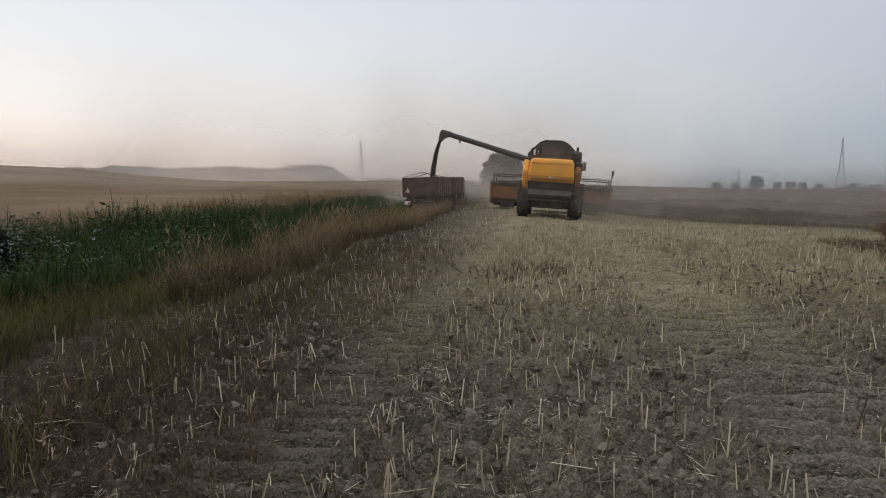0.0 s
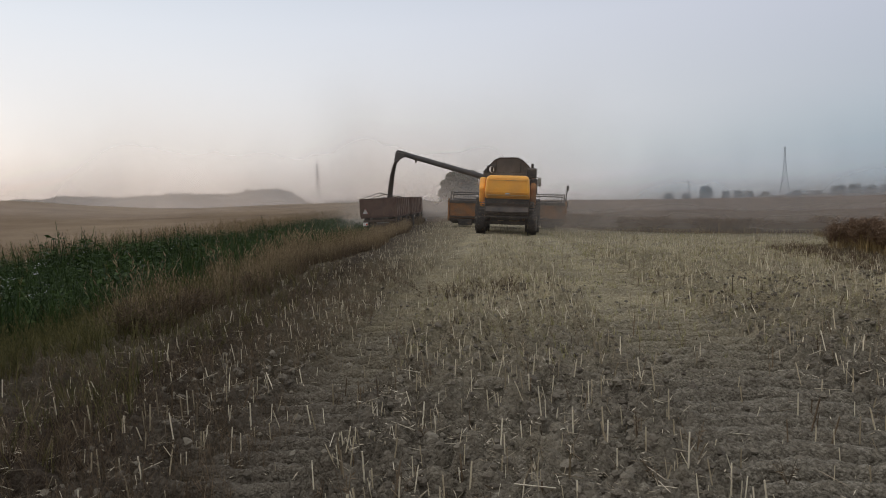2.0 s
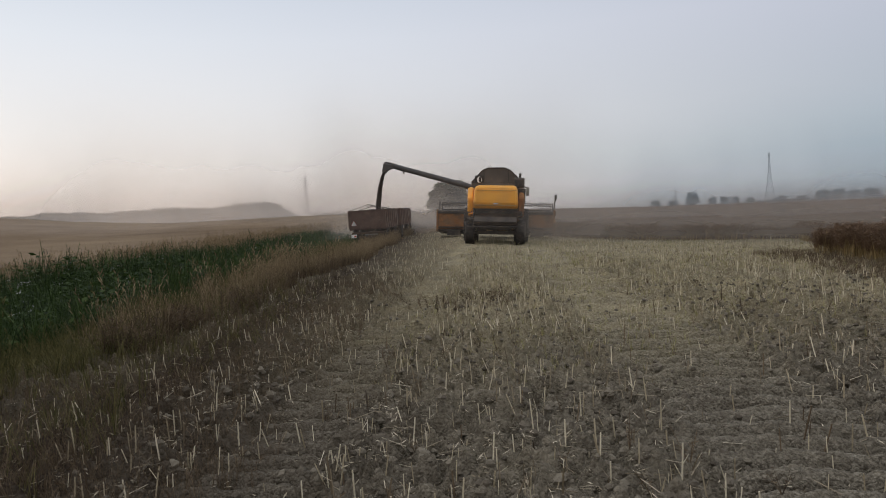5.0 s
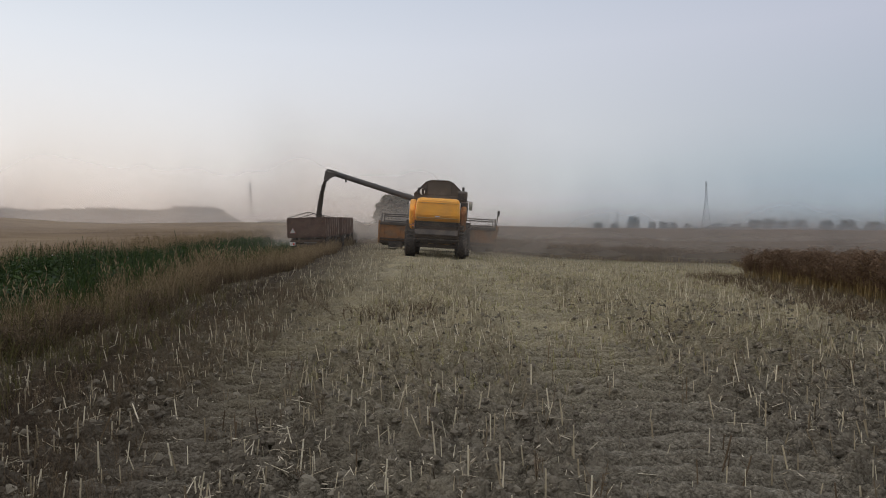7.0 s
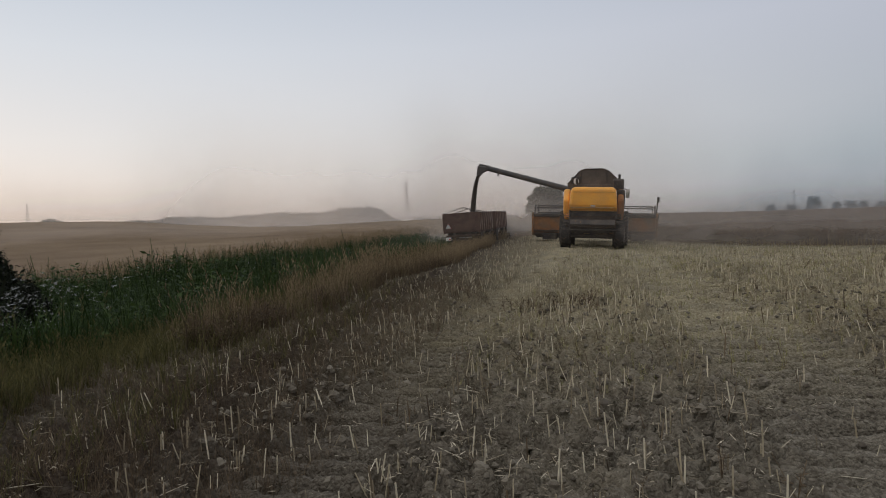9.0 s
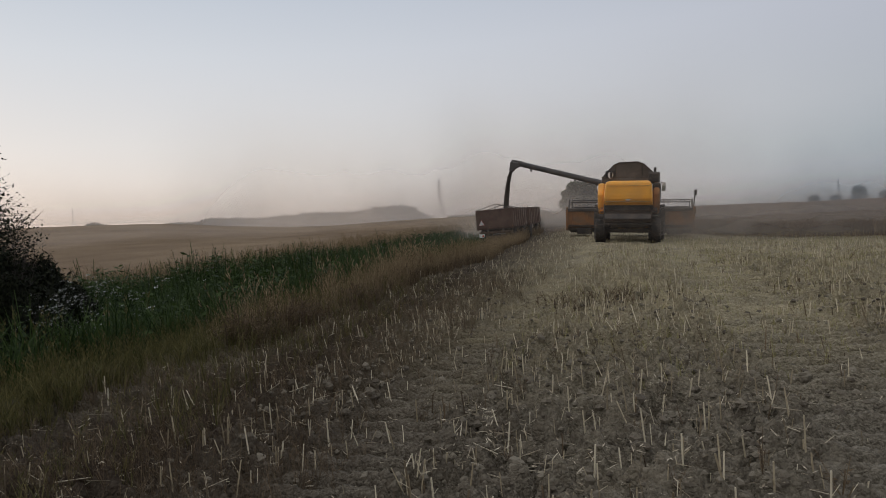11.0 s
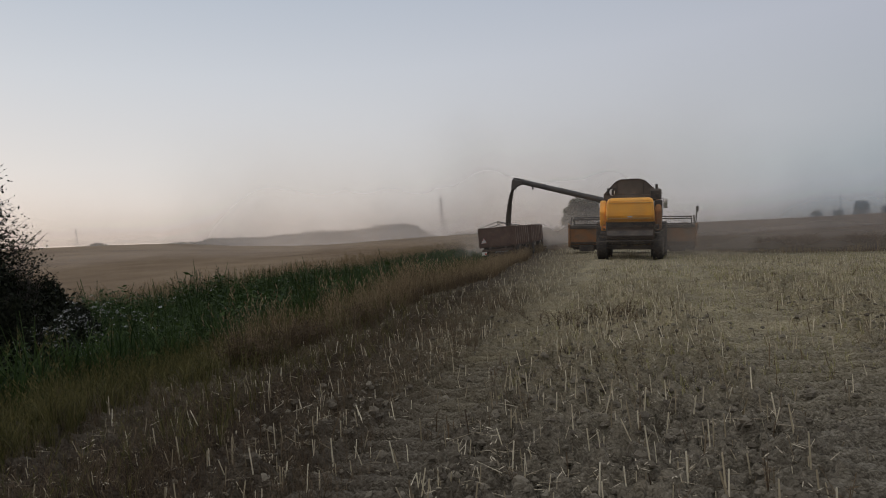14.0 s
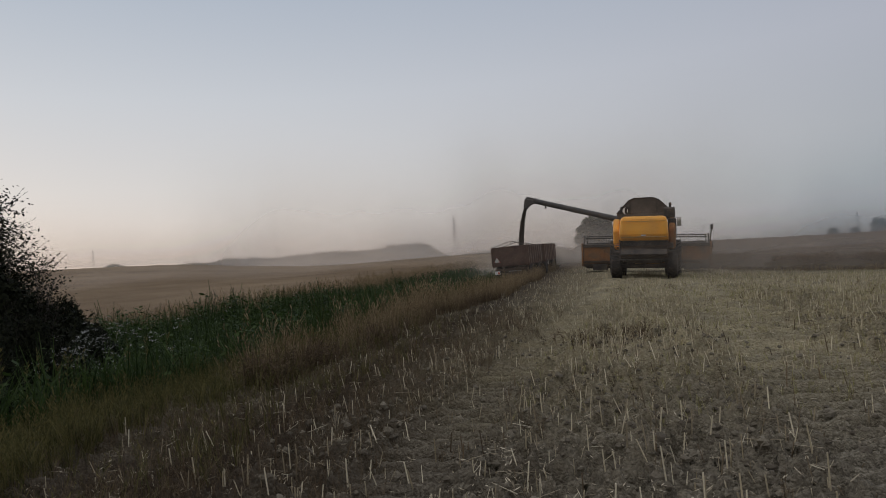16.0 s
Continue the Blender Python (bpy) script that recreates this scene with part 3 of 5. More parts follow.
def clod_tmpl():
    """A crumb of soil: a squashed, uneven octahedron with split faces."""
    t = Tmpl()
    ring = [Vector((math.cos(a) * u(.7, 1.2), math.sin(a) * u(.7, 1.2), u(-.1, .25))) for a in (0, 1.05, 2.1, 3.15, 4.2, 5.2)]
    top = [Vector((r_.x * u(.35, .6), r_.y * u(.35, .6), u(.45, .75))) for r_ in ring]
    low = [Vector((r_.x * .8, r_.y * .8, -.5)) for r_ in ring]
    t.v = low + ring + top + [Vector((u(-.1, .1), u(-.1, .1), u(.6, .85)))]
    for i_ in range(6):
        j_ = (i_ + 1) % 6
        t.q += [(i_, j_, 6 + j_, 6 + i_), (6 + i_, 6 + j_, 12 + j_, 12 + i_)]
        t.t.append((12 + i_, 12 + j_, 18))
    return t.done()


M_CLOD = material("soil_clod", [(0.09, 0.074, 0.054), (0.145, 0.122, 0.09), (0.20, 0.172, 0.128)], island=True, rough=0.95, bump=0.5, bump_scale=60)
p = thin(np.concatenate([field_points(22000, 2.2, 7), field_points(15000, 7, 12)]), 0.9, 2.2, 72)
p = p[p[:, 0] > verge(p[:, 1]) + 0.2 + 1.2 * rng.random(len(p))]
spread_plants("soil_clods", [clod_tmpl() for _ in range(12)], p, np.clip(rng.gamma(2.4, .0075, len(p)), .006, .034), M_CLOD, "dry crumbled clods of clay", "soil", lean=0.3)
p = thin(np.concatenate([field_points(3600, 2.2, 8), field_points(600, 8, 10)]), 0.8, 1.4, 71)
p = p[p[:, 0] > verge(p[:, 1]) + 0.8]
spread_plants("large_clods", [clod_tmpl() for _ in range(10)], p, np.clip(rng.gamma(3.0, .009, len(p)), .014, .05), M_CLOD, "fist-sized dry clods turned up by tyres", "soil", lean=0.4)

# ---------- verge, ditch and left field ----------
def verge_points(n, o0, o1, y0, y1, power=1.6):
    y = y0 + (y1 - y0) * rng.random(n) ** power
    o = rng.uniform(o0, o1, n)
    return np.stack([verge(y) - o, y], 1)


def patchy(p, size, lo, hi, seed):
    """Heights that swell and sink in broad tufts."""
    k = np.clip(vnoise(p[:, 0] * 1.1, p[:, 1] * 1.1, seed) + 0.5 + 0.6 * vnoise(p[:, 0] * 3.1, p[:, 1] * 3.1, seed + 1), 0, 1)
    return size * (lo + (hi - lo) * k) * rng.uniform(.75, 1.2, len(p))


def gaps(p, share, seed, scale=0.9):
    k = vnoise(p[:, 0] * scale, p[:, 1] * scale, seed) + 0.5
    return p[rng.random(len(p)) < np.clip(share * 2 * k, 0.05, 1)]


p = np.concatenate([gaps(verge_points(4200, 0.2, 1.5, 1.5, 40), .6, 60, 1.3), gaps(verge_points(6000, -1.9, 0.6, 1.5, 16), .6, 61, 1.3)])
spread_plants("short_verge_grass", [grass_tmpl(5, 1, .5) for _ in range(8)], p, patchy(p, .32, .4, 1.0, 41), M_WEEDDRY, "short dark brown grass at the foot of the verge", "grass", lean=0.25)
p = gaps(verge_points(6200, 0.95, 2.1, 8.3, 50, 1.15), .7, 43)
p = p[rng.random(len(p)) < sm(p[:, 1] + vnoise(p[:, 0] * 2, p[:, 1] * 2, 77), 8.8, 11)]
p[:, 0] += 0.85 * sm(p[:, 1], 14, 26)
near_v = 1 - 0.28 * sm(p[:, 1], 18, 30)
spread_plants("dry_verge_grass", [grass_tmpl(9, 1, .3, .008) for _ in range(10)], p, patchy(p, .92, .5, 1.0, 44) * near_v, M_DRYGRASS, "tall dry tan grass with seed heads on the verge", "grass", lean=0.17)
p = gaps(verge_points(3200, 0.85, 1.5, 8.6, 40, 1.2), .7, 45, 1.2)
p[:, 0] += 0.75 * sm(p[:, 1], 14, 26)
spread_plants("brown_verge_weeds", [dry_weed_tmpl() for _ in range(8)], p, patchy(p, .52, .5, 1.0, 47) * (1 - .5 * sm(p[:, 1], 15, 24)), M_WEEDDRY, "dark withered weeds under the tall verge grass", "weeds", lean=0.2)
p = np.concatenate([verge_points(5200, 1.2, 3.8, 1.5, 11, 1.3), verge_points(3400, 1.9, 3.8, 9, 34, 1.3), gaps(verge_points(2600, 0.95, 2.0, 8.5, 40, 1.2), .6, 68), gaps(verge_points(900, -0.6, 1.2, 1.5, 16), .4, 66, 1.1)])
spread_plants("half_dry_verge_grass", [grass_tmpl(7, 1, .5, .012) for _ in range(10)], p, patchy(p, .50, .5, 1.05, 46), M_MIDGRASS, "olive green grass fading to straw on the verge", "grass", lean=0.35)
p = gaps(verge_points(5800, 2.8, 9.5, 2, 52, 1.25), .75, 48, .6)
spread_plants("ditch_weeds", [weed_tmpl(36, .075) for _ in range(12)], p, patchy(p, 1.28, .6, 1.05, 49) * (1 - .35 * sm(p[:, 1], 22, 34)), M_GREEN, "dense dark green weeds filling the ditch", "weeds", lean=0.2)
p = gaps(verge_points(10500, 2.5, 9.8, 2, 60, 1.2), .8, 51, .7)
spread_plants("ditch_grass", [grass_tmpl(11, 0, .5, .014) for _ in range(10)], p, patchy(p, 1.15, .6, 1.05, 52) * (1 - .35 * sm(p[:, 1], 22, 34)), M_GREEN, "rank green grass growing in the ditch", "grass", lean=0.3)


def thicket_tmpl():
    """A dense leafy clump about a unit high and wide."""
    t = Tmpl()
    for _ in range(24):
        d = Vector((R.gauss(0, .3), R.gauss(0, .3), u(.05, .95)))
        d.x, d.y = d.x * (1.25 - d.z), d.y * (1.25 - d.z)
        a = u(0, 6.28)
        t.leaf(d, (math.cos(a), math.sin(a), u(-.5, .6)), (u(-.6, .6), u(-.6, .6), 1), u(.10, .21), u(.055, .10))
    return t.done()


p = verge_points(4200, 2.9, 9.0, 2, 54, 1.25)
spread_plants("ditch_thicket", [thicket_tmpl() for _ in range(10)], p, patchy(p, 1.1, .5, 1.0, 49) * (1 - .3 * sm(p[:, 1], 22, 34)), M_GREEN, "low tangled dark leaves filling the ditch", "weeds", lean=0.2)
p = gaps(verge_points(5500, 8.3, 14, 6, 70, 1.0), .7, 54, .5)
spread_plants("field_edge_grass", [grass_tmpl(4, 3, .3) for _ in range(8)], p, patchy(p, .95, .5, 1.0, 55), M_DRYGRASS, "tan grass heads along the far field", "grass", lean=0.15)
y = rng.uniform(6, 34, 13000)
p = gaps(np.stack([rng.uniform(0.16 * y - 1.5, np.minimum(crop_edge(y), .75 * y + 3)), y], 1), .55, 57, .5)
spread_plants("regrowth", [grass_tmpl(5, 0, .6, .02) for _ in range(6)], p, rng.uniform(.08, .2, len(p)), M_REGROW, "yellow green regrowth between the stubble rows", "grass", lean=0.3)

# ---------- standing crop ----------
y = rng.uniform(5, 46, 48000)
e = crop_edge(y) + 0.35 * vnoise(y * 1.1, y * 0, 81)
x = e + rng.exponential(0.9, len(y))
keep = (x - e < 4) & (rng.random(len(y)) < np.where(y < 19, 0.22, np.where(y > 28, 0.12, 0.05)))
p = np.stack([x[keep], y[keep]], 1)
s = rng.uniform(.62, .92, len(p)) * (0.92 + 0.25 * vnoise(p[:, 0] * 1.5, p[:, 1] * 1.5, 83)) * (1 - 0.3 * sm(p[:, 1], 16, 19) * (1 - sm(p[:, 1], 26, 29)))
spread_plants("standing_crop", [crop_tmpl() for _ in range(14)], p, s, M_CROP, "ripe brown standing rapeseed with dry pods", "crop", lean=0.16)
stem = rng.random(len(p)) < 0.9
spread_plants("crop_stems", [crop_stem_tmpl() for _ in range(6)], (p + rng.normal(0, .02, p.shape))[stem], s[stem], M_CROPSTEM, "straw yellow lower stems of the standing rapeseed", "crop", lean=0.12)


def crop_canopy():
    """The closed top of the standing crop, one rough sheet with a skirt."""
    vs, fs = [], []
    ys = spaced([(4, 60, 0.5), (60, 300, 6)])
    offs = spaced([(0, 12, 0.5), (12, 60, 3), (60, 420, 20)])
    n = len(offs)
    Y, O = np.meshgrid(ys, offs, indexing="ij")
    e = np.where(Y < 41, crop_edge(Y) + 1.2, np.interp(Y, [41, 44, 300], [10, 8, 50]))
    X = e + O
    Z = terrain(X, Y) + 0.58 + 0.2 * vnoise(X * 2.2, Y * 2.2, 3) + 0.2 * vnoise(X * .6, Y * .6, 4)
    Z[:, 0] = terrain(X[:, 0], Y[:, 0])
    Z -= 0.30 * (1 - sm(O, 0, 9)) * sm(Y, 20, 28)
    v = np.stack([X, Y, Z], -1).reshape(-1, 3)
    i = np.arange(len(v)).reshape(Y.shape)
    f = np.stack([i[:-1, :-1], i[:-1, 1:], i[1:, 1:], i[1:, :-1]], -1).reshape(-1, 4)
    m = material("crop_canopy", [(0.055, 0.036, 0.026), (0.10, 0.067, 0.046), (0.15, 0.105, 0.07)], scale=7, rough=0.95, bump=1.0, bump_scale=20)
    tagged(new("crop_canopy", mesh_np("crop_canopy", v, [f], m)), "closed brown canopy of the ripe rapeseed", "crop", kind="stuff")


crop_canopy()


# ---------- helpers for things ----------
def part(name, bm, mat, parent, label=""):
    me = bpy.data.meshes.new(name)
    bmesh.ops.recalc_face_normals(bm, faces=bm.faces)
    bm.to_mesh(me)
    bm.free()
    me.materials.append(mat)
    ob = new(name, me)
    ob.parent = parent
    return tagged(ob, label) if label else ob


def box(x0, x1, y0, y1, z0, z1, bevel=0.0, bm=None, segs=2):
    bm = bm or bmesh.new()
    b = bmesh.new()
    bmesh.ops.create_cube(b, size=1, matrix=Matrix.Translation(((x0 + x1) / 2, (y0 + y1) / 2, (z0 + z1) / 2)) @ Matrix.Diagonal((x1 - x0, y1 - y0, z1 - z0, 1)))
    if bevel:
        bmesh.ops.bevel(b, geom=b.edges[:], offset=bevel, segments=segs, affect="EDGES", profile=0.5)
    merge(bm, b)
    return bm


def merge(bm, b):
    m = bpy.data.meshes.new("tmp")
    b.to_mesh(m)
    b.free()
    bm.from_mesh(m)
    bpy.data.meshes.remove(m)


def tube(a, b, r0, r1=None, sides=12, bm=None):
    bm = bm or bmesh.new()
    a, b = Vector(a), Vector(b)
    t = bmesh.new()
    bmesh.ops.create_cone(t, cap_ends=True, segments=sides, radius1=r0, radius2=r0 if r1 is None else r1, depth=(b - a).length,
                          matrix=Matrix.Translation((a + b) / 2) @ (b - a).to_track_quat("Z", "Y").to_matrix().to_4x4())
    merge(bm, t)
    return bm


def prism_yz(profile, x0, x1, bevel=0.0):
    """A solid from a (y, z) outline, drawn across from x0 to x1."""
    bm = bmesh.new()
    a = [bm.verts.new((x0, y, z)) for y, z in profile]
    b = [bm.verts.new((x1, y, z)) for y, z in profile]
    bm.faces.new(a)
    bm.faces.new(b[::-1])
    for i in range(len(a)):
        j = (i + 1) % len(a)
        bm.faces.new((a[i], b[i], b[j], a[j]))
    if bevel:
        bmesh.ops.bevel(bm, geom=bm.edges[:], offset=bevel, segments=2, affect="EDGES", profile=0.5)
    return bm


def prism_xz(profile, y0, y1, bevel=0.0):
    bm = prism_yz(profile, y0, y1, bevel)
    bmesh.ops.transform(bm, matrix=Matrix(((0, 1, 0, 0), (1, 0, 0, 0), (0, 0, 1, 0), (0, 0, 0, 1))), verts=bm.verts)
    return bm


def lathe(profile, axis_x, y, z, sides=32):
    """Turned about a line along x: profile is (offset along x, radius)."""
    bm = bmesh.new()
    rings = []
    for o, r in profile:
        rings.append([bm.verts.new((axis_x + o, y + r * math.cos(2 * math.pi * i / sides), z + r * math.sin(2 * math.pi * i / sides))) for i in range(sides)])
    for a, b in zip(rings, rings[1:]):
        for i in range(sides):
            j = (i + 1) % sides
            bm.faces.new((a[i], a[j], b[j], b[i]))
    bm.faces.new(rings[0])
    bm.faces.new(rings[-1][::-1])
    return bm


def wheel(parent, x, y, r, w, lugs=22, rim_mat=None):
    """A lugged farm tyre with its rim, axle along x."""
    wh = new("wheel")
    wh.parent = parent
    h = w / 2
    bm = lathe([(-h * .86, r * .55), (-h, r * .66), (-h * .98, r * .86), (-h * .8, r * .95), (h * .8, r * .95), (h * .98, r * .86), (h, r * .66), (h * .86, r * .55)], x, y, r)
    for k in range(lugs):
        for s in (-1, 1):
            a = 2 * math.pi * (k + (0.5 if s > 0 else 0)) / lugs
            b = bmesh.new()
            bmesh.ops.create_cube(b, size=1, matrix=Matrix.Translation((x, y, r)) @ Matrix.Rotation(a, 4, "X") @ Matrix.Translation((s * h * .48, 0, r * .965)) @ Matrix.Rotation(s * 0.7, 4, "Z") @ Matrix.Diagonal((h * 1.15, r * .07, r * .07, 1)))
            merge(bm, b)
    part("tyre", bm, M_RUBBER, wh)
    bm = lathe([(-h * .8, r * .56), (-h * .7, r * .5), (-h * .2, r * .45), (-h * .2, r * .12), (h * .2, r * .12), (h * .2, r * .45), (h * .7, r * .5), (h * .8, r * .56)], x, y, r, 24)
    part("rim", bm, rim_mat or M_YELDUST, wh)
    return wh


# ---------- combine harvester ----------
def combine():
    th = tagged(new("combine_harvester"), "yellow combine harvester with its unloading auger swung out over a trailer", "combine harvester")
    # rear straw hood, rounded
    prof = [(-3.0, 1.78), (-3.08, 2.0), (-3.06, 2.62), (-2.95, 2.78), (-1.3, 2.86), (-1.3, 1.62), (-2.6, 1.70)]
    bm = prism_yz(prof, -1.05, 1.05, 0.15)
    for v in bm.verts:
        v.co.x *= 1 - 0.07 * max(0.0, min(1.0, (v.co.z - 2.3) / 0.5))
        if v.co.y < -2.8 and v.co.z < 2.0:
            v.co.z += 0.10 * (v.co.x / 1.03) ** 2
    hood = part("straw_hood", bm, M_YELLOW, th, "glossy yellow rear hood")
    bm = box(-0.95, 0.95, -3.10, -3.07, 2.555, 2.575)
    part("seam", bm, M_YELDUST, hood)
    bm = box(-0.95, 0.95, -3.105, -3.07, 1.86, 1.90, 0.01)
    part("lower_lip", bm, M_YELDUST, hood)
    bm = box(-0.10, 0.10, -3.12, -3.08, 1.92, 1.975, 0.008)
    part("badge", bm, M_DECAL, hood)
    # side panels
    for s in (-1, 1):
        prof = [(-2.2, 1.55), (-2.35, 2.2), (-2.0, 2.72), (0.9, 2.82), (1.1, 1.5), (0.4, 1.35), (-1.4, 1.3)]
        x0, x1 = sorted((s * 1.07, s * 1.36))
        p_ = part("side_panel", prism_yz(prof, x0, x1, 0.09), M_YELLOW if s < 0 else M_HEADER, th)
        bm = box(min(s * 1.365, s * 1.372), max(s * 1.365, s * 1.372), -1.9, 0.8, 2.18, 2.36)
        part("stripe", bm, M_DECAL, p_, "pale decal stripe")
    # straw chopper below the hood
    prof = [(-2.55, 1.72), (-2.62, 1.40), (-3.06, 1.30), (-3.16, 0.98), (-2.9, 0.88), (-1.6, 0.95), (-1.4, 1.72)]
    ch = part("straw_chopper", prism_yz(prof, -1.0, 1.0, 0.04), M_CHAFF, th, "dust-coated brown straw chopper")
    for s in (-1, 1):
        x0, x1 = sorted((s * 1.0, s * 1.03))
        part("cheek_plate", prism_yz([(-2.98, 1.74), (-3.14, 1.25), (-3.1, 0.95), (-2.0, 0.95), (-2.0, 1.74)], x0, x1, 0.008), M_CHAFF, ch)
    part("deflector", prism_yz([(-3.10, 1.34), (-3.32, 1.12), (-3.30, 1.09), (-3.08, 1.28)], -0.98, 0.98, 0.008), M_DARK, ch)
    for k in range(9):
        x = -0.85 + k * 0.2125
        bm = prism_yz([(-3.12, 1.26), (-3.29, 1.08), (-3.24, 0.98), (-3.12, 0.98)], x - 0.012, x + 0.012, 0.004)
        part("vane", bm, M_CHAFF, ch)
    bm = box(-1.02, 1.02, -3.2, -2.9, 0.84, 0.90, 0.015)
    part("spreader_plate", bm, M_DARK, ch)
    # chassis and sieves
    bm = box(-1.0, 1.0, -2.6, 1.8, 0.95, 1.75, 0.05)
    box(-0.75, 0.75, -2.7, 1.0, 0.70, 0.96, 0.03, bm)
    part("chassis", bm, M_DARK, th)
    bm = tube((-1.35, 0, 0.85), (1.35, 0, 0.85), 0.17)
    box(-0.45, 0.45, -0.3, 0.3, 0.6, 1.1, 0.05, bm)
    part("front_axle", bm, M_DARK, th)
    bm = box(-1.1, 1.1, -2.62, -2.42, 0.50, 0.66, 0.03)
    box(-0.12, 0.12, -2.65, -2.4, 0.6, 1.0, 0.02, bm)
    part("rear_axle", bm, M_DARK, th)
    for x in (-1.27, 1.27):
        wheel(th, x, 0, 0.86, 0.74)
    for x in (-1.20, 1.20):
        wheel(th, x, -2.52, 0.56, 0.44, 18)
    # grain tank with opened flaps
    t0, t1 = -1.75, 0.75
    bm = box(-1.22, 1.22, t0, t1, 2.72, 2.98, 0.04)
    tank = part("grain_tank", bm, M_HOPPER, th, "dark grey grain tank")
    prof = [(-1.22, 2.98), (-1.08, 3.12), (-0.66, 3.58), (-0.45, 3.66), (0.42, 3.68), (0.66, 3.58), (1.06, 3.20), (1.24, 3.08), (1.24, 2.98)]
    part("rear_flap", prism_xz(prof, t0, t0 + 0.05, 0.012), M_HOPPER, tank)
    part("front_flap", prism_xz(prof, t1 - 0.05, t1, 0.012), M_HOPPER, tank)
    for a, b in zip(prof[:-1], prof[1:]):
        if a == (-0.45, 3.66):
            continue
        d = Vector((b[0] - a[0], b[1] - a[1])).normalized()
        n = (-d.y * 0.03, d.x * 0.03)
        q = [a, b, (b[0] - n[0], b[1] - n[1]), (a[0] - n[0], a[1] - n[1])]
        part("side_flap", prism_xz(q, t0 + 0.055, t1 - 0.055), M_HOPPER, tank)
    bm = tube((-0.45, t0 - 0.02, 3.67), (0.42, t0 - 0.02, 3.69), 0.022)
    for a, b in zip(prof[:-1], prof[1:]):
        tube((a[0], t0 - 0.02, a[1]), (b[0], t0 - 0.02, b[1]), 0.02, None, 8, bm)
    for x in (-0.6, 0.58):
        tube((x, t0 - 0.03, 3.0), (x, t0 - 0.03, 3.58), 0.016, None, 8, bm)
    part("flap_frame", bm, M_DARK, tank)
    bm = lathe([(-0.02, 0.15), (0.02, 0.15)], 0, 0, 0, 24)
    bmesh.ops.transform(bm, matrix=Matrix.Translation((-0.82, t0 - 0.10, 3.10)) @ Matrix.Rotation(radians(90), 4, "Z") @ Matrix.Diagonal((1, 0.8, 1, 1)), verts=bm.verts)
    part("sight_disc", bm, M_WHITE, tank, "pale round disc on the tank's corner")
    part("disc_slot", box(-0.84, -0.73, t0 - 0.135, t0 - 0.122, 2.97, 3.23, 0.005), M_DARK, tank)
    bm = box(-1.05, -0.62, t0 - 0.06, t0 - 0.005, 2.99, 3.30, 0.02)
    part("bracket", bm, M_DARK, tank)
    # engine cover, exhaust, cooler on the right
    bm = box(0.85, 1.36, -1.9, -0.9, 2.72, 3.22, 0.07)
    eng = part("engine_cover", bm, M_HOPPER, th)
    part("grille", box(0.9, 1.3, -1.93, -1.905, 2.8, 3.12, 0.01), M_DARK, eng)
    part("exhaust", tube((1.15, -1.2, 3.1), (1.15, -1.25, 3.45), 0.06), M_DARK, eng)
    part("cooler_housing", box(1.06, 1.40, -2.15, -0.4, 1.95, 2.70, 0.05), M_DARK, th)
    # cab
    cab = part("cab", box(-0.8, 0.8, 1.0, 2.6, 1.7, 1.95, 0.05), M_YELDUST, th)
    part("cab_roof", box(-0.95, 0.95, 0.85, 2.85, 3.02, 3.2, 0.07), M_WHITE, cab)
    for x in (-0.76, 0.76):
        for y in (1.06, 2.5):
            part("cab_post", tube((x, y, 1.9), (x, y, 3.05), 0.05), M_DARK, cab)
    part("rear_window", box(-0.7, 0.7, 1.02, 1.03, 1.98, 3.0), M_GLASS, cab)
    part("windscreen", box(-0.7, 0.7, 2.52, 2.53, 1.98, 3.0), M_GLASS, cab)
    for s in (-1, 1):
        mi = part("mirror_arm", tube((s * 0.95, 2.4, 2.95), (s * 1.62, 2.5, 2.86), 0.02, None, 8), M_DARK, cab)
        part("mirror_housing", box(s * 1.64 - 0.10, s * 1.64 + 0.10, 2.46, 2.52, 2.40, 2.88, 0.03), M_DARK, mi)
        part("mirror_glass", box(s * 1.64 - 0.08, s * 1.64 + 0.08, 2.45, 2.455, 2.43, 2.85), M_MIRROR, mi)
    # tail lamps, rails, ladder
    for s in (-1, 1):
        lm = part("lamp_bracket", box(s * 1.10 - 0.05, s * 1.10 + 0.12 * (s > 0) + 0.02, -2.98, -2.9, 1.38, 1.60, 0.01), M_DARK, th)
        part("tail_lamp", box(s * 1.12 - 0.08, s * 1.12 + 0.08, -3.02, -2.985, 1.44, 1.56, 0.02), M_ORANGE if s < 0 else M_CHAFF, lm)
        part("fender", box(s * 1.18 - 0.12, s * 1.18 + 0.12, -3.0, -2.0, 1.18, 1.24, 0.02), M_DARK, th)
    ld = part("ladder", tube((-1.02, -3.16, 0.75), (-1.02, -3.1, 1.75), 0.018, None, 8), M_DARK, th)
    for k in range(4):
        part("rung", tube((-1.02, -3.15, 0.85 + 0.22 * k), (-1.3, -3.12, 0.85 + 0.22 * k), 0.014, None, 8), M_DARK, ld)
    # drive belts and shields under the sides
    for s in (-1, 1):
        part("pulley", lathe([(-0.04, 0.30), (0.04, 0.30)], s * 1.03, -1.2, 1.2, 24), M_DARK, th)
        part("shield", box(min(s * 1.01, s * 1.05), max(s * 1.01, s * 1.05), -2.3, 1.0, 0.9, 1.35, 0.015), M_CHAFF, th)
    # unloading auger
    base, tip = Vector((-0.95, 0.35, 2.70)), Vector((-5.72, 0.85, 3.93))
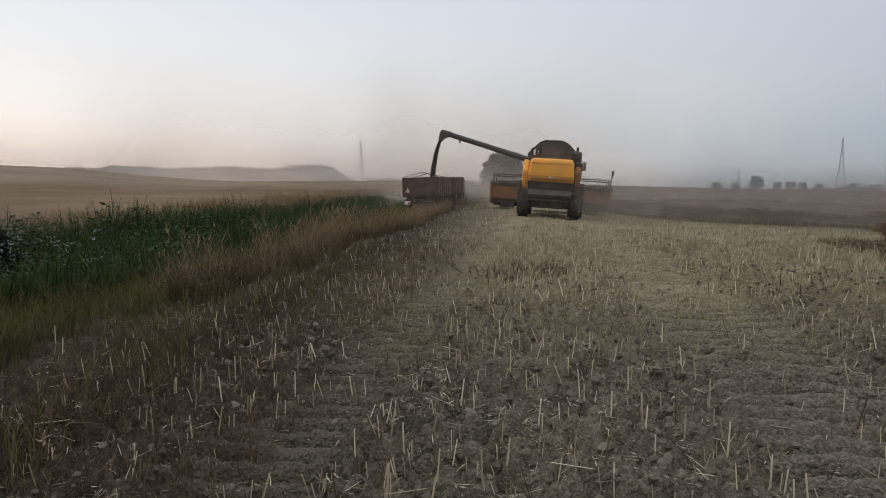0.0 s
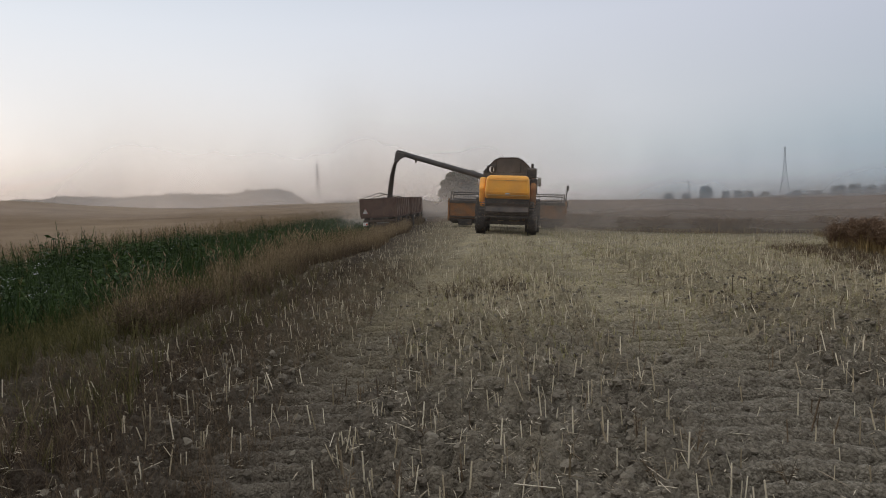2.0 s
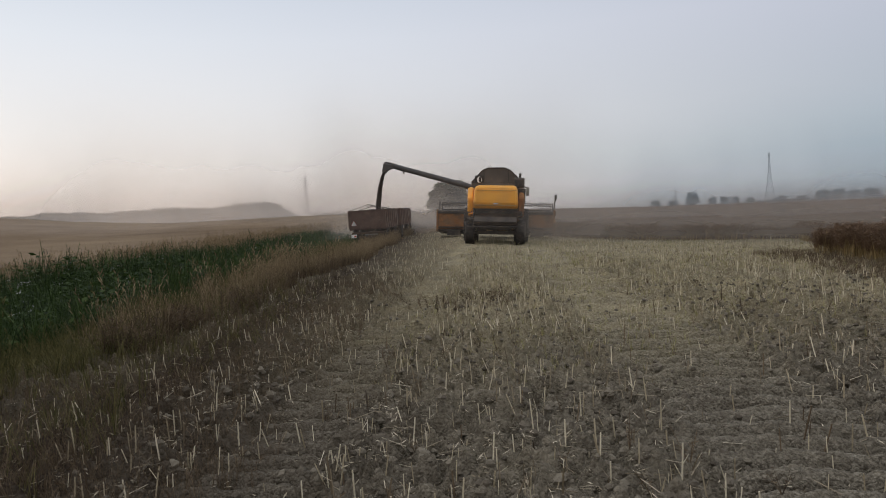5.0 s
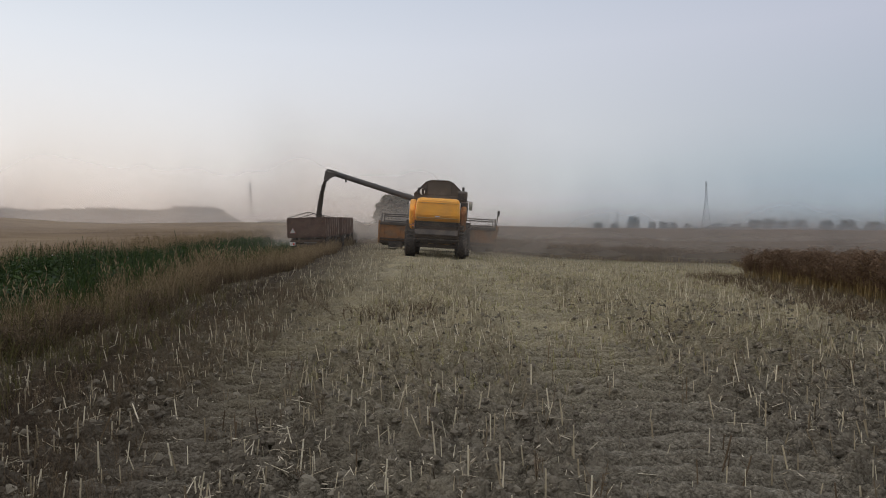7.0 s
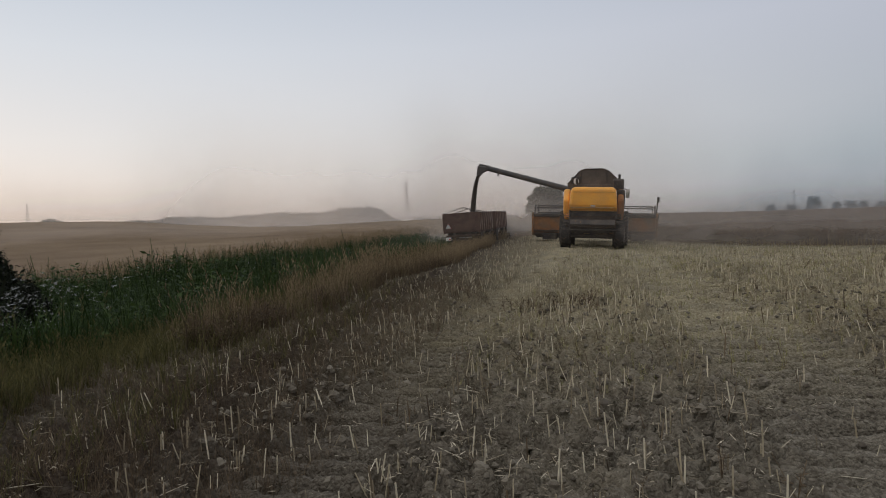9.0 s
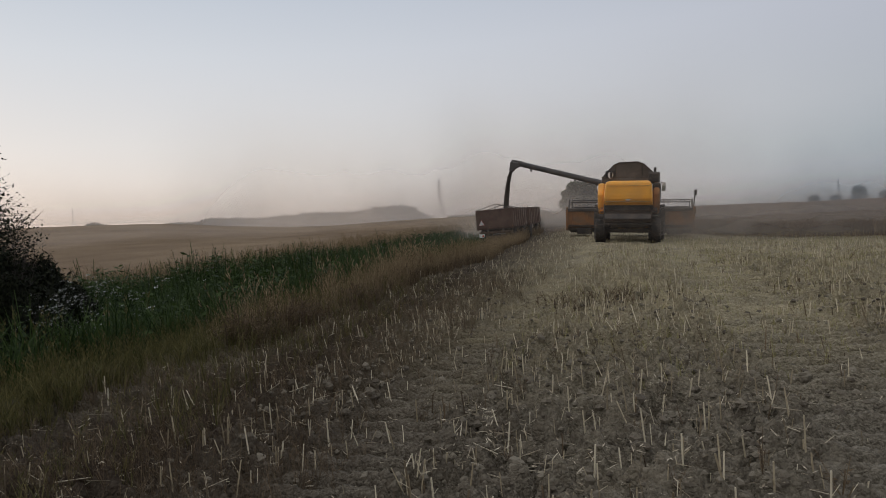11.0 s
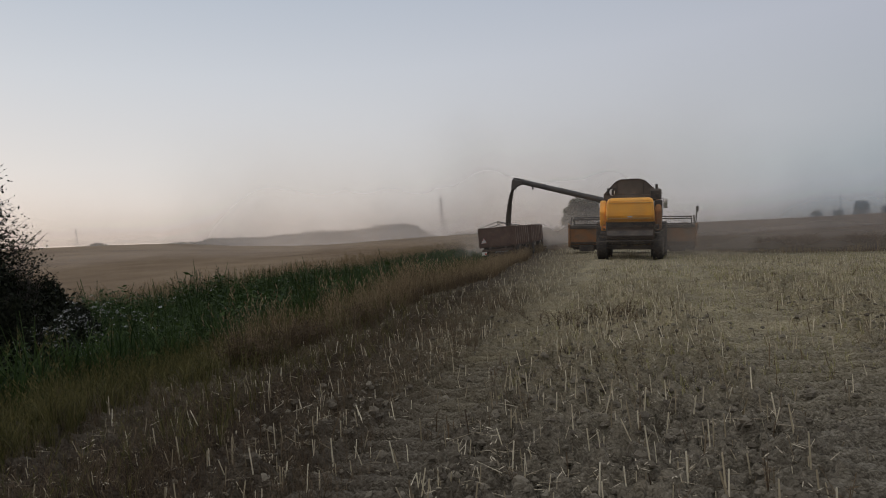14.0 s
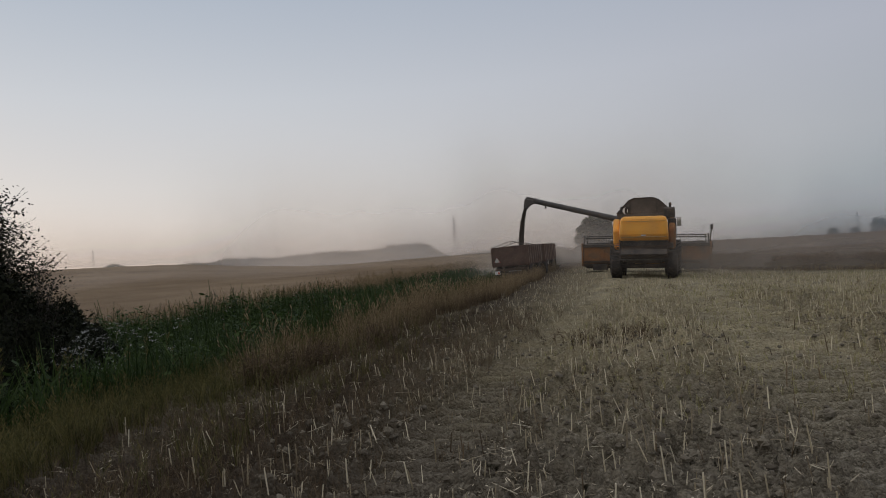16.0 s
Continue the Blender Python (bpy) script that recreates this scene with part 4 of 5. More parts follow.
    au = part("unloading_auger", tube(base, tip, 0.14, 0.135, 20), M_AUGER, th, "long grey unloading auger tube")
    ax = (tip - base).normalized()
    for k in (0.02, 0.52, 0.96):
        c = base.lerp(tip, k)
        part("flange", tube(c - ax * 0.02, c + ax * 0.02, 0.165, None, 20), M_DARK, au)
    part("elbow", tube((-0.95, 0.35, 2.4), (-0.95, 0.35, 2.95), 0.2, None, 20), M_DARK, au)
    sp_ = prism_xz([(x_ - 0.42, z_ - 0.19) for x_, z_ in ((-5.14, 4.23), (-5.50, 4.30), (-5.62, 4.18), (-5.68, 3.72), (-5.50, 3.66), (-5.40, 3.86), (-5.08, 3.96))], 0.68, 1.02, 0.03)
    spout = part("spout", sp_, M_AUGER, au, "angled discharge spout")
    for k in range(4):
        part("bolt", tube((-5.98 + 0.12 * k, 0.655, 4.0 - 0.02 * k), (-5.98 + 0.12 * k, 0.685, 4.0 - 0.02 * k), 0.022, None, 8), M_WHITE, spout)
    part("lamp", tube((-4.95, 0.78, 3.62), (-4.95, 0.78, 3.46), 0.04, 0.055, 10), M_DARK, au)
    # feeder house
    part("feeder_house", prism_yz([(0.9, 1.0), (1.0, 1.7), (5.2, 1.1), (5.2, 0.35)], -0.65, 0.65, 0.04), M_YELDUST, th)
    # header with reel
    hd = part("header", box(-3.55, 3.55, 5.1, 5.18, 0.42, 1.34, 0.02), M_HEADER, th, "wide dusty rust-brown cutting header")
    part("trough", prism_yz([(5.18, 0.30), (5.18, 0.42), (6.3, 0.28), (6.9, 0.12), (6.9, 0.06), (6.2, 0.18)], -3.55, 3.55), M_DARK, hd)
    part("top_beam", box(-3.55, 3.55, 5.0, 5.2, 1.34, 1.52, 0.03), M_DARK, hd)
    part("lower_beam", box(-3.5, 3.5, 4.98, 5.09, 0.46, 0.58, 0.02), M_CHAFF, hd)
    for k in range(8):
        x = -3.3 + k * 0.943
        part("stiffener", box(x - 0.03, x + 0.03, 5.03, 5.098, 0.60, 1.32, 0.008), M_HEADER, hd)
    for s in (-1, 1):
        prof = [(5.0, 0.28), (5.0, 1.6), (5.5, 1.55), (6.9, 0.95), (7.6, 0.35), (7.5, 0.12)]
        x0, x1 = sorted((s * 3.56, s * 3.66))
        part("end_shield", prism_yz(prof, x0, x1, 0.02), M_HEADER, hd, "dusty rust-brown end shield")
        x0, x1 = sorted((s * 2.15, s * 2.98))
        part("skid", prism_yz([(4.85, 0.40), (4.85, 0.06), (5.6, 0.02), (5.9, 0.3)], x0, x1, 0.02), M_DARK, hd)
        part("reel_arm", tube((s * 3.5, 5.1, 1.45), (s * 3.5, 6.6, 1.5), 0.06, None, 10), M_DARK, hd)
        part("reel_post", tube((s * 3.52, 5.15, 1.4), (s * 3.52, 5.75, 2.0), 0.05, None, 10), M_DARK, hd)
    part("auger_screw", tube((-3.5, 5.75, 0.62), (3.5, 5.75, 0.62), 0.2, None, 16), M_STEEL, hd)
    reel = part("reel", tube((-3.45, 6.1, 1.45), (3.45, 6.1, 1.45), 0.09, None, 12), M_DARK, hd)
    for k in range(6):
        a = radians(12 + 60 * k)
        y, z = 6.1 + 0.55 * math.cos(a), 1.45 + 0.55 * math.sin(a)
        part("reel_bar", tube((-3.45, y, z), (3.45, y, z), 0.035, None, 8), M_DARK, reel)
        bm = bmesh.new()
        for j in range(30):
            x = -3.4 + j * 0.2345
            tube((x, y, z), (x, y - 0.04, z - 0.28), 0.009, 0.006, 4, bm)
        tagged(part("tine_row", bm, M_DARK, reel), kind="stuff")
        for x in (-3.4, -1.15, 1.15, 3.4):
            part("reel_spoke", tube((x, 6.1, 1.45), (x, y, z), 0.02, None, 6), M_DARK, reel)
    pst = part("marker_post", tube((3.58, 5.3, 1.45), (3.66, 5.25, 2.45), 0.035, None, 8), M_DARK, hd)
    part("marker_lamp", box(3.60, 3.74, 5.19, 5.29, 2.22, 2.52, 0.02), M_DARK, pst)
    part("hydraulic_motor", tube((3.5, 6.0, 1.42), (3.78, 6.0, 1.42), 0.16, None, 14), M_DARK, hd)
    hd.location.x, hd.scale.x = -0.13, 0.955
    th.matrix_world = pose(4.97, 33.0, -0.13, 0, 4.2, -9.7)
    return th


COMBINE = combine()


# ---------- trailers and tractor ----------
def trailer(rear_detail):
    th = tagged(new("grain_trailer"), "rusty red-brown farm trailer with ribbed steel sides", "trailer", "trailers behind the tractor")
    w, L, z0, z1 = 1.06, 4.2, 0.86, 1.86
    bed = part("bed", box(-w, w, 0.02, L - 0.02, z0 - 0.08, z0, 0.015), M_RUST, th)
    tg = part("tailgate", box(-w, w, -0.04, 0.0, z0, z1, 0.012), M_RUST, th)
    part("rail", box(-w - 0.02, w + 0.02, -0.07, 0.02, z1, z1 + 0.06, 0.012), M_RUST, tg)
    for x in (-w + 0.03, w - 0.03):
        part("corner_post", box(x - 0.05, x + 0.05, -0.08, -0.045, z0 - 0.1, z1, 0.01), M_RUST, tg)
    part("front_board", box(-w, w, L, L + 0.04, z0, z1, 0.012), M_RUST, th)
    for s in (-1, 1):
        sd = part("side_board", box(min(s * w, s * (w + 0.035)), max(s * w, s * (w + 0.035)), 0.0, L, z0, z1, 0.01), M_RUST2 if s > 0 else M_RUST, th)
        part("top_rail", box(s * (w + 0.03) - 0.045, s * (w + 0.03) + 0.045, 0, L, z1, z1 + 0.06, 0.01), M_RUST, sd)
        for k in range(13):
            y = 0.08 + k * (L - 0.16) / 12
            part("rib", box(min(s * (w + 0.036), s * (w + 0.085)), max(s * (w + 0.036), s * (w + 0.085)), y - 0.05, y + 0.05, z0, z1, 0.012), M_RUST2 if k % 2 else M_RUST, sd)
    fr = part("frame", box(-0.5, -0.38, -0.05, L + 0.3, z0 - 0.26, z0 - 0.085, 0.015), M_DARK, th)
    part("frame_rail", box(0.38, 0.5, -0.05, L + 0.3, z0 - 0.26, z0 - 0.085, 0.015), M_DARK, fr)
    part("rear_beam", box(-0.95, 0.95, -0.08, 0.04, z0 - 0.34, z0 - 0.2, 0.015), M_CHAFF, fr)
    part("under_guard", box(-0.75, 0.6, -0.02, 0.08, 0.30, 0.42, 0.02), M_DARK, fr)
    for y in (0.75, L - 0.75):
        part("axle", tube((-0.95, y, 0.42), (0.95, y, 0.42), 0.06), M_DARK, fr)
        for x in (-0.88, 0.88):
            wheel(th, x, y, 0.42, 0.26, 16, M_RUST)
    part("drawbar", tube((0, L + 0.2, 0.55), (0, L + 1.3, 0.5), 0.05), M_DARK, fr)
    if rear_detail:
        # tarpaulin ridge frame at the tail
        rd = part("ridge_pole", tube((0, 0.5, z1 + 0.38), (0, 2.1, z1 + 0.30), 0.028, None, 8), M_DARK, th)
        for y, e in ((0.5, 0.02), (2.1, 2.3)):
            for s in (-1, 1):
                part("hoop_bar", tube((s * w, e, z1 + 0.05), (0, y, z1 + (0.38 if y < 1 else 0.30)), 0.024, None, 8), M_DARK, rd)
        part("upright", tube((0, 0.1, z1 + 0.03), (0, 0.5, z1 + 0.38), 0.02, None, 8), M_DARK, rd)
        bm = bmesh.new()
        vs = [bm.verts.new(c) for c in ((-0.98, -0.055, 1.04), (-0.62, -0.055, 1.04), (-0.80, -0.055, 1.36))]
        bm.faces.new(vs)
        bmesh.ops.solidify(bm, geom=bm.faces[:], thickness=0.006)
        sg = part("warning_triangle", bm, M_RED, th, "white triangle board with red edge")
        bm = bmesh.new()
        vs = [bm.verts.new(c) for c in ((-0.962, -0.066, 1.050), (-0.638, -0.066, 1.050), (-0.80, -0.066, 1.335))]
        bm.faces.new(vs)
        bmesh.ops.solidify(bm, geom=bm.faces[:], thickness=0.004)
        part("triangle_face", bm, M_WHITE, sg)
        lb = part("lamp_board", box(-0.98, -0.66, -0.11, -0.085, 0.34, 0.54, 0.01), M_WHITE, th, "white lamp board")
        part("tail_lamp", box(-0.80, -0.70, -0.125, -0.112, 0.38, 0.48, 0.01), M_RED, lb)
        part("spring", box(-0.2, 0.55, 0.0, 0.1, 0.46, 0.54, 0.02), M_STEEL, fr)
    # load
    bm = bmesh.new()
    bmesh.ops.create_grid(bm, x_segments=10, y_segments=16, size=1, matrix=Matrix.Translation((0, L / 2, z1 - 0.12)) @ Matrix.Diagonal((w - 0.02, L / 2 - 0.02, 1, 1)))
    for v in bm.verts:
        v.co.z += 0.22 * math.exp(-((v.co.x * 1.2) ** 2 + ((v.co.y - 1.4) / 1.2) ** 2)) + 0.04 * noise.noise(v.co * 4)
    part("seed_load", bm, M_SEED, th, "dark rapeseed heaped in the bed")
    return th


TR_HEAD = radians(-9.7)


def along(s):
    """A place s metres ahead of the last trailer's tailgate, on the tow line."""
    return -1.72 + math.sin(-TR_HEAD) * s, 37.85 + math.cos(TR_HEAD) * s


tr = trailer(True)
x, y = along(0)
tr.matrix_world = pose(x, y, 0.0, 0, -0.5, -9.7)
tr2 = trailer(False)
x, y = along(5.4)
tr2.matrix_world = pose(x, y, 0.02, 0, 0, -9.7)


def tractor():
    th = tagged(new("tractor"), "blue farm tractor hitched in front of the trailers", "tractor")
    part("gearbox", box(-0.3, 0.3, 0.2, 3.2, 0.6, 1.0, 0.05), M_DARK, th)
    bn = part("bonnet", box(-0.38, 0.38, 1.75, 3.5, 0.98, 1.62, 0.09), M_BLUE, th)
    part("grille", box(-0.3, 0.3, 3.5, 3.53, 1.02, 1.5, 0.02), M_DARK, bn)
    part("exhaust", tube((0.25, 2.3, 1.55), (0.25, 2.3, 2.3), 0.04), M_DARK, bn)
    cab = part("cab", box(-0.7, 0.7, 0.1, 1.7, 0.95, 1.35, 0.05), M_BLUE, th)
    part("cab_roof", box(-0.8, 0.8, 0.0, 1.75, 2.28, 2.42, 0.06), M_BLUE, cab)
    for x in (-0.68, 0.68):
        for y in (0.14, 1.62):
            part("cab_post", tube((x, y, 1.3), (x, y, 2.3), 0.035, None, 8), M_BLUE, cab)
        part("side_window", box(x - 0.006, x + 0.006, 0.2, 1.55, 1.38, 2.25), M_GLASS, cab)
        part("mudguard", box(x - 0.06 if x < 0 else x - 0.1, x + 0.1 if x < 0 else x + 0.06, -0.3, 1.0, 1.42, 1.5, 0.03), M_BLUE, cab)
    part("rear_window", box(-0.62, 0.62, 0.1, 0.112, 1.38, 2.25), M_GLASS, cab)
    for x in (-0.82, 0.82):
        wheel(th, x, 0.35, 0.72, 0.40, 18, M_WHITE)
        wheel(th, x * 0.95, 2.85, 0.45, 0.28, 14, M_WHITE)
    return th


tc_ = tractor()
x, y = along(11.2)
tc_.matrix_world = pose(x, y, 0.03, 0, 0, -9.7) @ Matrix.Diagonal((0.86, 0.8, 0.8, 1))


def seed_stream():
    """Rapeseed falling from the spout into the trailer."""
    bm = bmesh.new()
    a = COMBINE.matrix_world @ Vector((-6.0, 0.85, 3.53))
    e = Vector((-1.10, 38.45, 1.80))
    rings = []
    for k in range(22):
        t = k / 21
        c = Vector((a.x + (e.x - a.x) * t, a.y + (e.y - a.y) * t, a.z + (e.z - a.z) * (0.25 * t + 0.75 * t * t)))
        r = 0.08 + 0.08 * t
        ring = []
        for i in range(14):
            g = 2 * math.pi * i / 14
            rr = r * (1 + 0.22 * noise.noise(Vector((math.cos(g) * 2, math.sin(g) * 2, t * 9))))
            ring.append(bm.verts.new((c.x + rr * math.cos(g), c.y + rr * math.sin(g) * 0.8, c.z)))
        rings.append(ring)
    for p_, q_ in zip(rings, rings[1:]):
        for i in range(14):
            j = (i + 1) % 14
            bm.faces.new((p_[i], p_[j], q_[j], q_[i]))
    for k in range(500):
        t = R.random() ** 0.6
        c = Vector((a.x + (e.x - a.x) * t, a.y + (e.y - a.y) * t, a.z + (e.z - a.z) * (0.25 * t + 0.75 * t * t)))
        d = Vector((R.gauss(0, 0.04 + 0.04 * t), R.gauss(0, 0.05), R.gauss(0, 0.05)))
        bmesh.ops.create_cone(bm, cap_ends=True, segments=4, radius1=0.014, radius2=0.004, depth=0.05, matrix=Matrix.Translation(c + d))
    me = bpy.data.meshes.new("seed_stream")
    bm.to_mesh(me)
    bm.free()
    me.materials.append(M_SEED)
    tagged(new("seed_stream", me), "dark rapeseed pouring from the auger spout", "grain", kind="stuff")


seed_stream()


# ---------- bush, flowers ----------
def limb(t, a, d, length, r, depth, tips):
    steps = 4
    p0, dd = Vector(a), Vector(d).normalized()
    for k in range(steps):
        dd = (dd + Vector((u(-.25, .25), u(-.25, .25), u(-.05, .2)))).normalized()
        p1 = p0 + dd * length / steps
        t.prism(p0, p1, r * (1 - k / steps * .6), r * (1 - (k + 1) / steps * .6), 4 if depth < 2 else 3)
        if depth < 3:
            for _ in range(2):
                if R.random() < .7:
                    b = (dd + Vector((u(-.9, .9), u(-.9, .9), u(-.2, .7)))).normalized()
                    limb(t, p1, b, length * u(.4, .65), r * .42, depth + 1, tips)
        if depth >= 1:
            tips.append((p1.copy(), dd.copy(), depth))
        p0 = p1


def bush(lump_top=2.7, leaves=16000, reach=1.0):
    th = tagged(new("bush"), "dark half-bare bush with twigs rising above the ditch", "bush")
    t, tips = Tmpl(), []
    for k in range(11 if reach < .6 else 26):
        a = u(0, 6.28)
        limb(t, (math.cos(a) * u(0, .8), math.sin(a) * u(0, .8), 0), (math.cos(a) * .3, math.sin(a) * .3, 1), u(2.3, 3.6) * reach, .045, 0, tips)
    v, f = t.done()
    ob = new("woody_frame", mesh_np("woody_frame", v, f, M_BARK))
    ob.parent = th
    lf = Tmpl()
    for p_, d, dep in tips:
        if p_.length > 0 and R.random() < (.12 if p_.z > 3 else .5):
            for _ in range(3):
                o = Vector((R.gauss(0, .10), R.gauss(0, .10), R.gauss(0, .10)))
                lf.leaf(p_ + o, (u(-1, 1), u(-1, 1), u(-.8, .6)), (u(-1, 1), u(-1, 1), 1), u(.035, .08), u(.02, .045))
    lumps = [(Vector((R.gauss(0, .85 - .022 * k_), R.gauss(0, .85 - .022 * k_), .4 + (lump_top - .4) * (k_ + .5) / 20)), u(.95, 1.2) - .6 * k_ / 20) for k_ in range(20)]
    for _ in range(leaves):
        c, r = lumps[R.randrange(20)]
        d = Vector((R.gauss(0, 1), R.gauss(0, 1), R.gauss(0, 1))).normalized()
        lf.leaf(c + d * r * u(.5, 1.08), (u(-1, 1), u(-1, 1), u(-1, .4)), d, u(.08, .18), u(.045, .09))
    v, f = lf.done()
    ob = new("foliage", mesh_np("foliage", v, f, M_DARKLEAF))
    ob.parent = th
    return th


def tall_bush(height=4.85, spread=1.7):
    """Arching canes with small leaves, dense low down and thin at the crown."""
    th = tagged(new("bush"), "tall dark bush with arching twigs rising above the ditch", "bush")
    t, lf = Tmpl(), Tmpl()
    for k in range(190):
        a = u(0, 6.28)
        out = Vector((math.cos(a), math.sin(a), 0))
        reach, top = spread * R.random() ** .7, height * u(.62, 1.0)
        top *= 1 - .62 * (reach / spread) ** 1.6
        base = out * u(0, .5) * reach * .5
        prev, n = base, 12
        for i in range(1, n + 1):
            q = i / n
            p1 = base + out * reach * (.25 * q + .6 * q * q) + Vector((R.gauss(0, .03), R.gauss(0, .03), top * (1.0 - (1 - q) ** 1.9)))
            t.prism(prev, p1, .022 * (1.1 - q), .022 * (1.05 - q) + .002)
            for _ in range(64 if q < .6 else 40):
                if R.random() < 1 - .35 * q:
                    o = Vector((R.gauss(0, .13), R.gauss(0, .13), R.gauss(0, .12)))
                    lf.leaf(p1 + o, (u(-1, 1), u(-1, 1), u(-.9, .5)), (u(-1, 1), u(-1, 1), 1), u(.045, .095), u(.026, .052))
            if i > 5 and R.random() < .7:
                e = p1 + out * u(.1, .4) + Vector((u(-.25, .25), u(-.25, .25), u(-.05, .4)))
                t.prism(p1, e, .006, .002)
                for _ in range(7):
                    lf.leaf(p1.lerp(e, u(.2, 1)), (u(-1, 1), u(-1, 1), u(-.9, .5)), (u(-1, 1), u(-1, 1), 1), u(.035, .07), u(.018, .035))
            prev = p1
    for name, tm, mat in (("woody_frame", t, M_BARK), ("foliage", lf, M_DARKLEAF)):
        v, f = tm.done()
        ob = new(name, mesh_np(name, v, f, mat))
        ob.parent = th
    return th


b1 = tall_bush()
b1.matrix_world = pose(-9.85, 9.85, -0.45, 0, 0, 20)
b2 = bush(2.6, 28000, .5)
b2["label"] = "low dark bush crowded with leaves in the ditch"
b2.matrix_world = pose(-8.3, 9.4, -0.4, 0, 0, 140) @ Matrix.Diagonal((0.62, 0.62, 0.82, 1))
for x, y, turn, wide, tall in ((-8.1, 10.9, 260, .56, .56), (-7.2, 7.6, 60, .52, .60), (-8.9, 10.9, 10, .62, .78), (-7.5, 8.9, 200, .56, .70), (-6.6, 6.4, 320, .46, .48)):
    copy_thing(b2, pose(x, y, -0.4, 0, 0, turn) @ Matrix.Diagonal((wide, wide, tall, 1)))


def flower_tmpl():
    t = Tmpl()
    for k in range(5):
        a = u(0, 6.28)
        tip = Vector((math.cos(a) * u(.0, .14), math.sin(a) * u(.0, .14), u(.8, 1.0)))
        for j in range(7):
            b = u(0, 6.28)
            t.leaf(tip + Vector((u(-.02, .02), u(-.02, .02), u(-.01, .01))), (math.cos(b), math.sin(b), u(0, .4)), (0, 0, 1), .013, .011)
    return t.done()


y = rng.uniform(8, 13, 70)
p = np.stack([-6.6 - (y - 9) * 0.68 + rng.normal(0, 0.5, 70), y], 1)
p = np.concatenate([p, verge_points(45, 2.8, 7.5, 6, 24)])
spread_plants("white_flowers", [flower_tmpl() for _ in range(6)], p, rng.uniform(.9, 1.5, len(p)), M_PETAL, "small white flower heads among the ditch weeds", "flowers", lean=0.1)


def reed_tmpl():
    t = Tmpl()
    tip = Vector((u(-.1, .1), u(-.1, .1), 1))
    t.blade((0, 0, 0), tip * .5, tip, .008, (1, u(-.5, .5), 0))
    for k in range(16):
        c = tip * u(.72, .98)
        e = u(0, 6.28)
        t.leaf(c, (math.cos(e) * .6, math.sin(e) * .6, 1), (math.sin(e), -math.cos(e), 0), u(.035, .075), .014)
    return t.done()


p = np.concatenate([verge_points(60, 2.6, 4.5, 7, 22), verge_points(25, 6.5, 9, 10, 50)])
spread_plants("plumed_grass", [reed_tmpl() for _ in range(6)], p, rng.uniform(.9, 1.25, len(p)), M_MIDGRASS, "tall pale plumed grasses above the ditch weeds", "grass", lean=0.1)


# ---------- distance ----------
def place(az, d):
    return d * math.sin(radians(az)), d * math.cos(radians(az))


def crown_tmpl(n, leaf, lumps=9, skirt=0.0):
    """A ragged crown in a unit box: many leaf clumps in overlapping lumps, 1 high and about 1 wide."""
    t = Tmpl()
    cs = []
    for _ in range(lumps):
        d = Vector((R.gauss(0, 1), R.gauss(0, 1), R.gauss(0, 1))).normalized() * R.random() ** .4
        cs.append((Vector((d.x * .30, d.y * .30, .52 - skirt * .3 + d.z * (.30 + skirt * .3))), u(.14, .22)))
    for _ in range(n):
        c, r = cs[R.randrange(lumps)]
        d = Vector((R.gauss(0, 1), R.gauss(0, 1), R.gauss(0, 1))).normalized()
        p_ = c + d * r * u(.55, 1.05)
        t.leaf(p_, (u(-1, 1), u(-1, 1), u(-1, 1)), d + Vector((u(-.5, .5), u(-.5, .5), u(-.5, .5))), leaf * u(.6, 1.4), leaf * u(.5, 1))
    return t.done()


def dome_tmpl(n, leaf):
    """A broad dome of foliage reaching down to the ground, in a unit box."""
    t = Tmpl()
    cs = []
    for _ in range(70):
        a, z = u(0, 6.28), R.random() ** .8 * .86
        r = .42 * math.sqrt(max(0, 1 - (z / .95) ** 2.4)) * R.random() ** .4
        cs.append((Vector((math.cos(a) * r, math.sin(a) * r, z + .02)), u(.07, .14)))
    for _ in range(n):
        c, r = cs[R.randrange(len(cs))]
        d = Vector((R.gauss(0, 1), R.gauss(0, 1), R.gauss(0, 1))).normalized()
        t.leaf(c + d * r * u(.4, 1.05), (u(-1, 1), u(-1, 1), u(-1, 1)), d + Vector((u(-.5, .5), u(-.5, .5), u(-.5, .5))), leaf * u(.6, 1.4), leaf * u(.5, 1))
    return t.done()


def tree(n=2600, leaf=.075, label="", group="", lumps=12, skirt=.2, dome=False):
    th = tagged(new("tree"), label, "tree", group)
    t = Tmpl()
    t.prism((0, 0, 0), (0.01, 0, .5), .035, .02, 4)
    for k in range(6):
        a = k * 1.05
        t.prism((0, 0, .25 + .04 * k), (math.cos(a) * .22, math.sin(a) * .22, .55 + .05 * k), .014, .005, 4)
    v, f = t.done()
    ob = new("trunk", mesh_np("trunk", v, f, M_BARK))
    ob.parent = th
    v, f = dome_tmpl(n, leaf) if dome else crown_tmpl(n, leaf, lumps, skirt)
    ob = new("crown", mesh_np("crown", v, f, M_HAZYLEAF))
    ob.parent = th
    return th


def stand(ob, az, d, el_base, height, width):
    x, y = place(az, d)
    z = float(terrain(x, y)) - 0.1
    ob.matrix_world = pose(x, y, z, 0, 0, R.uniform(0, 360)) @ Matrix.Diagonal((width, width, height, 1))


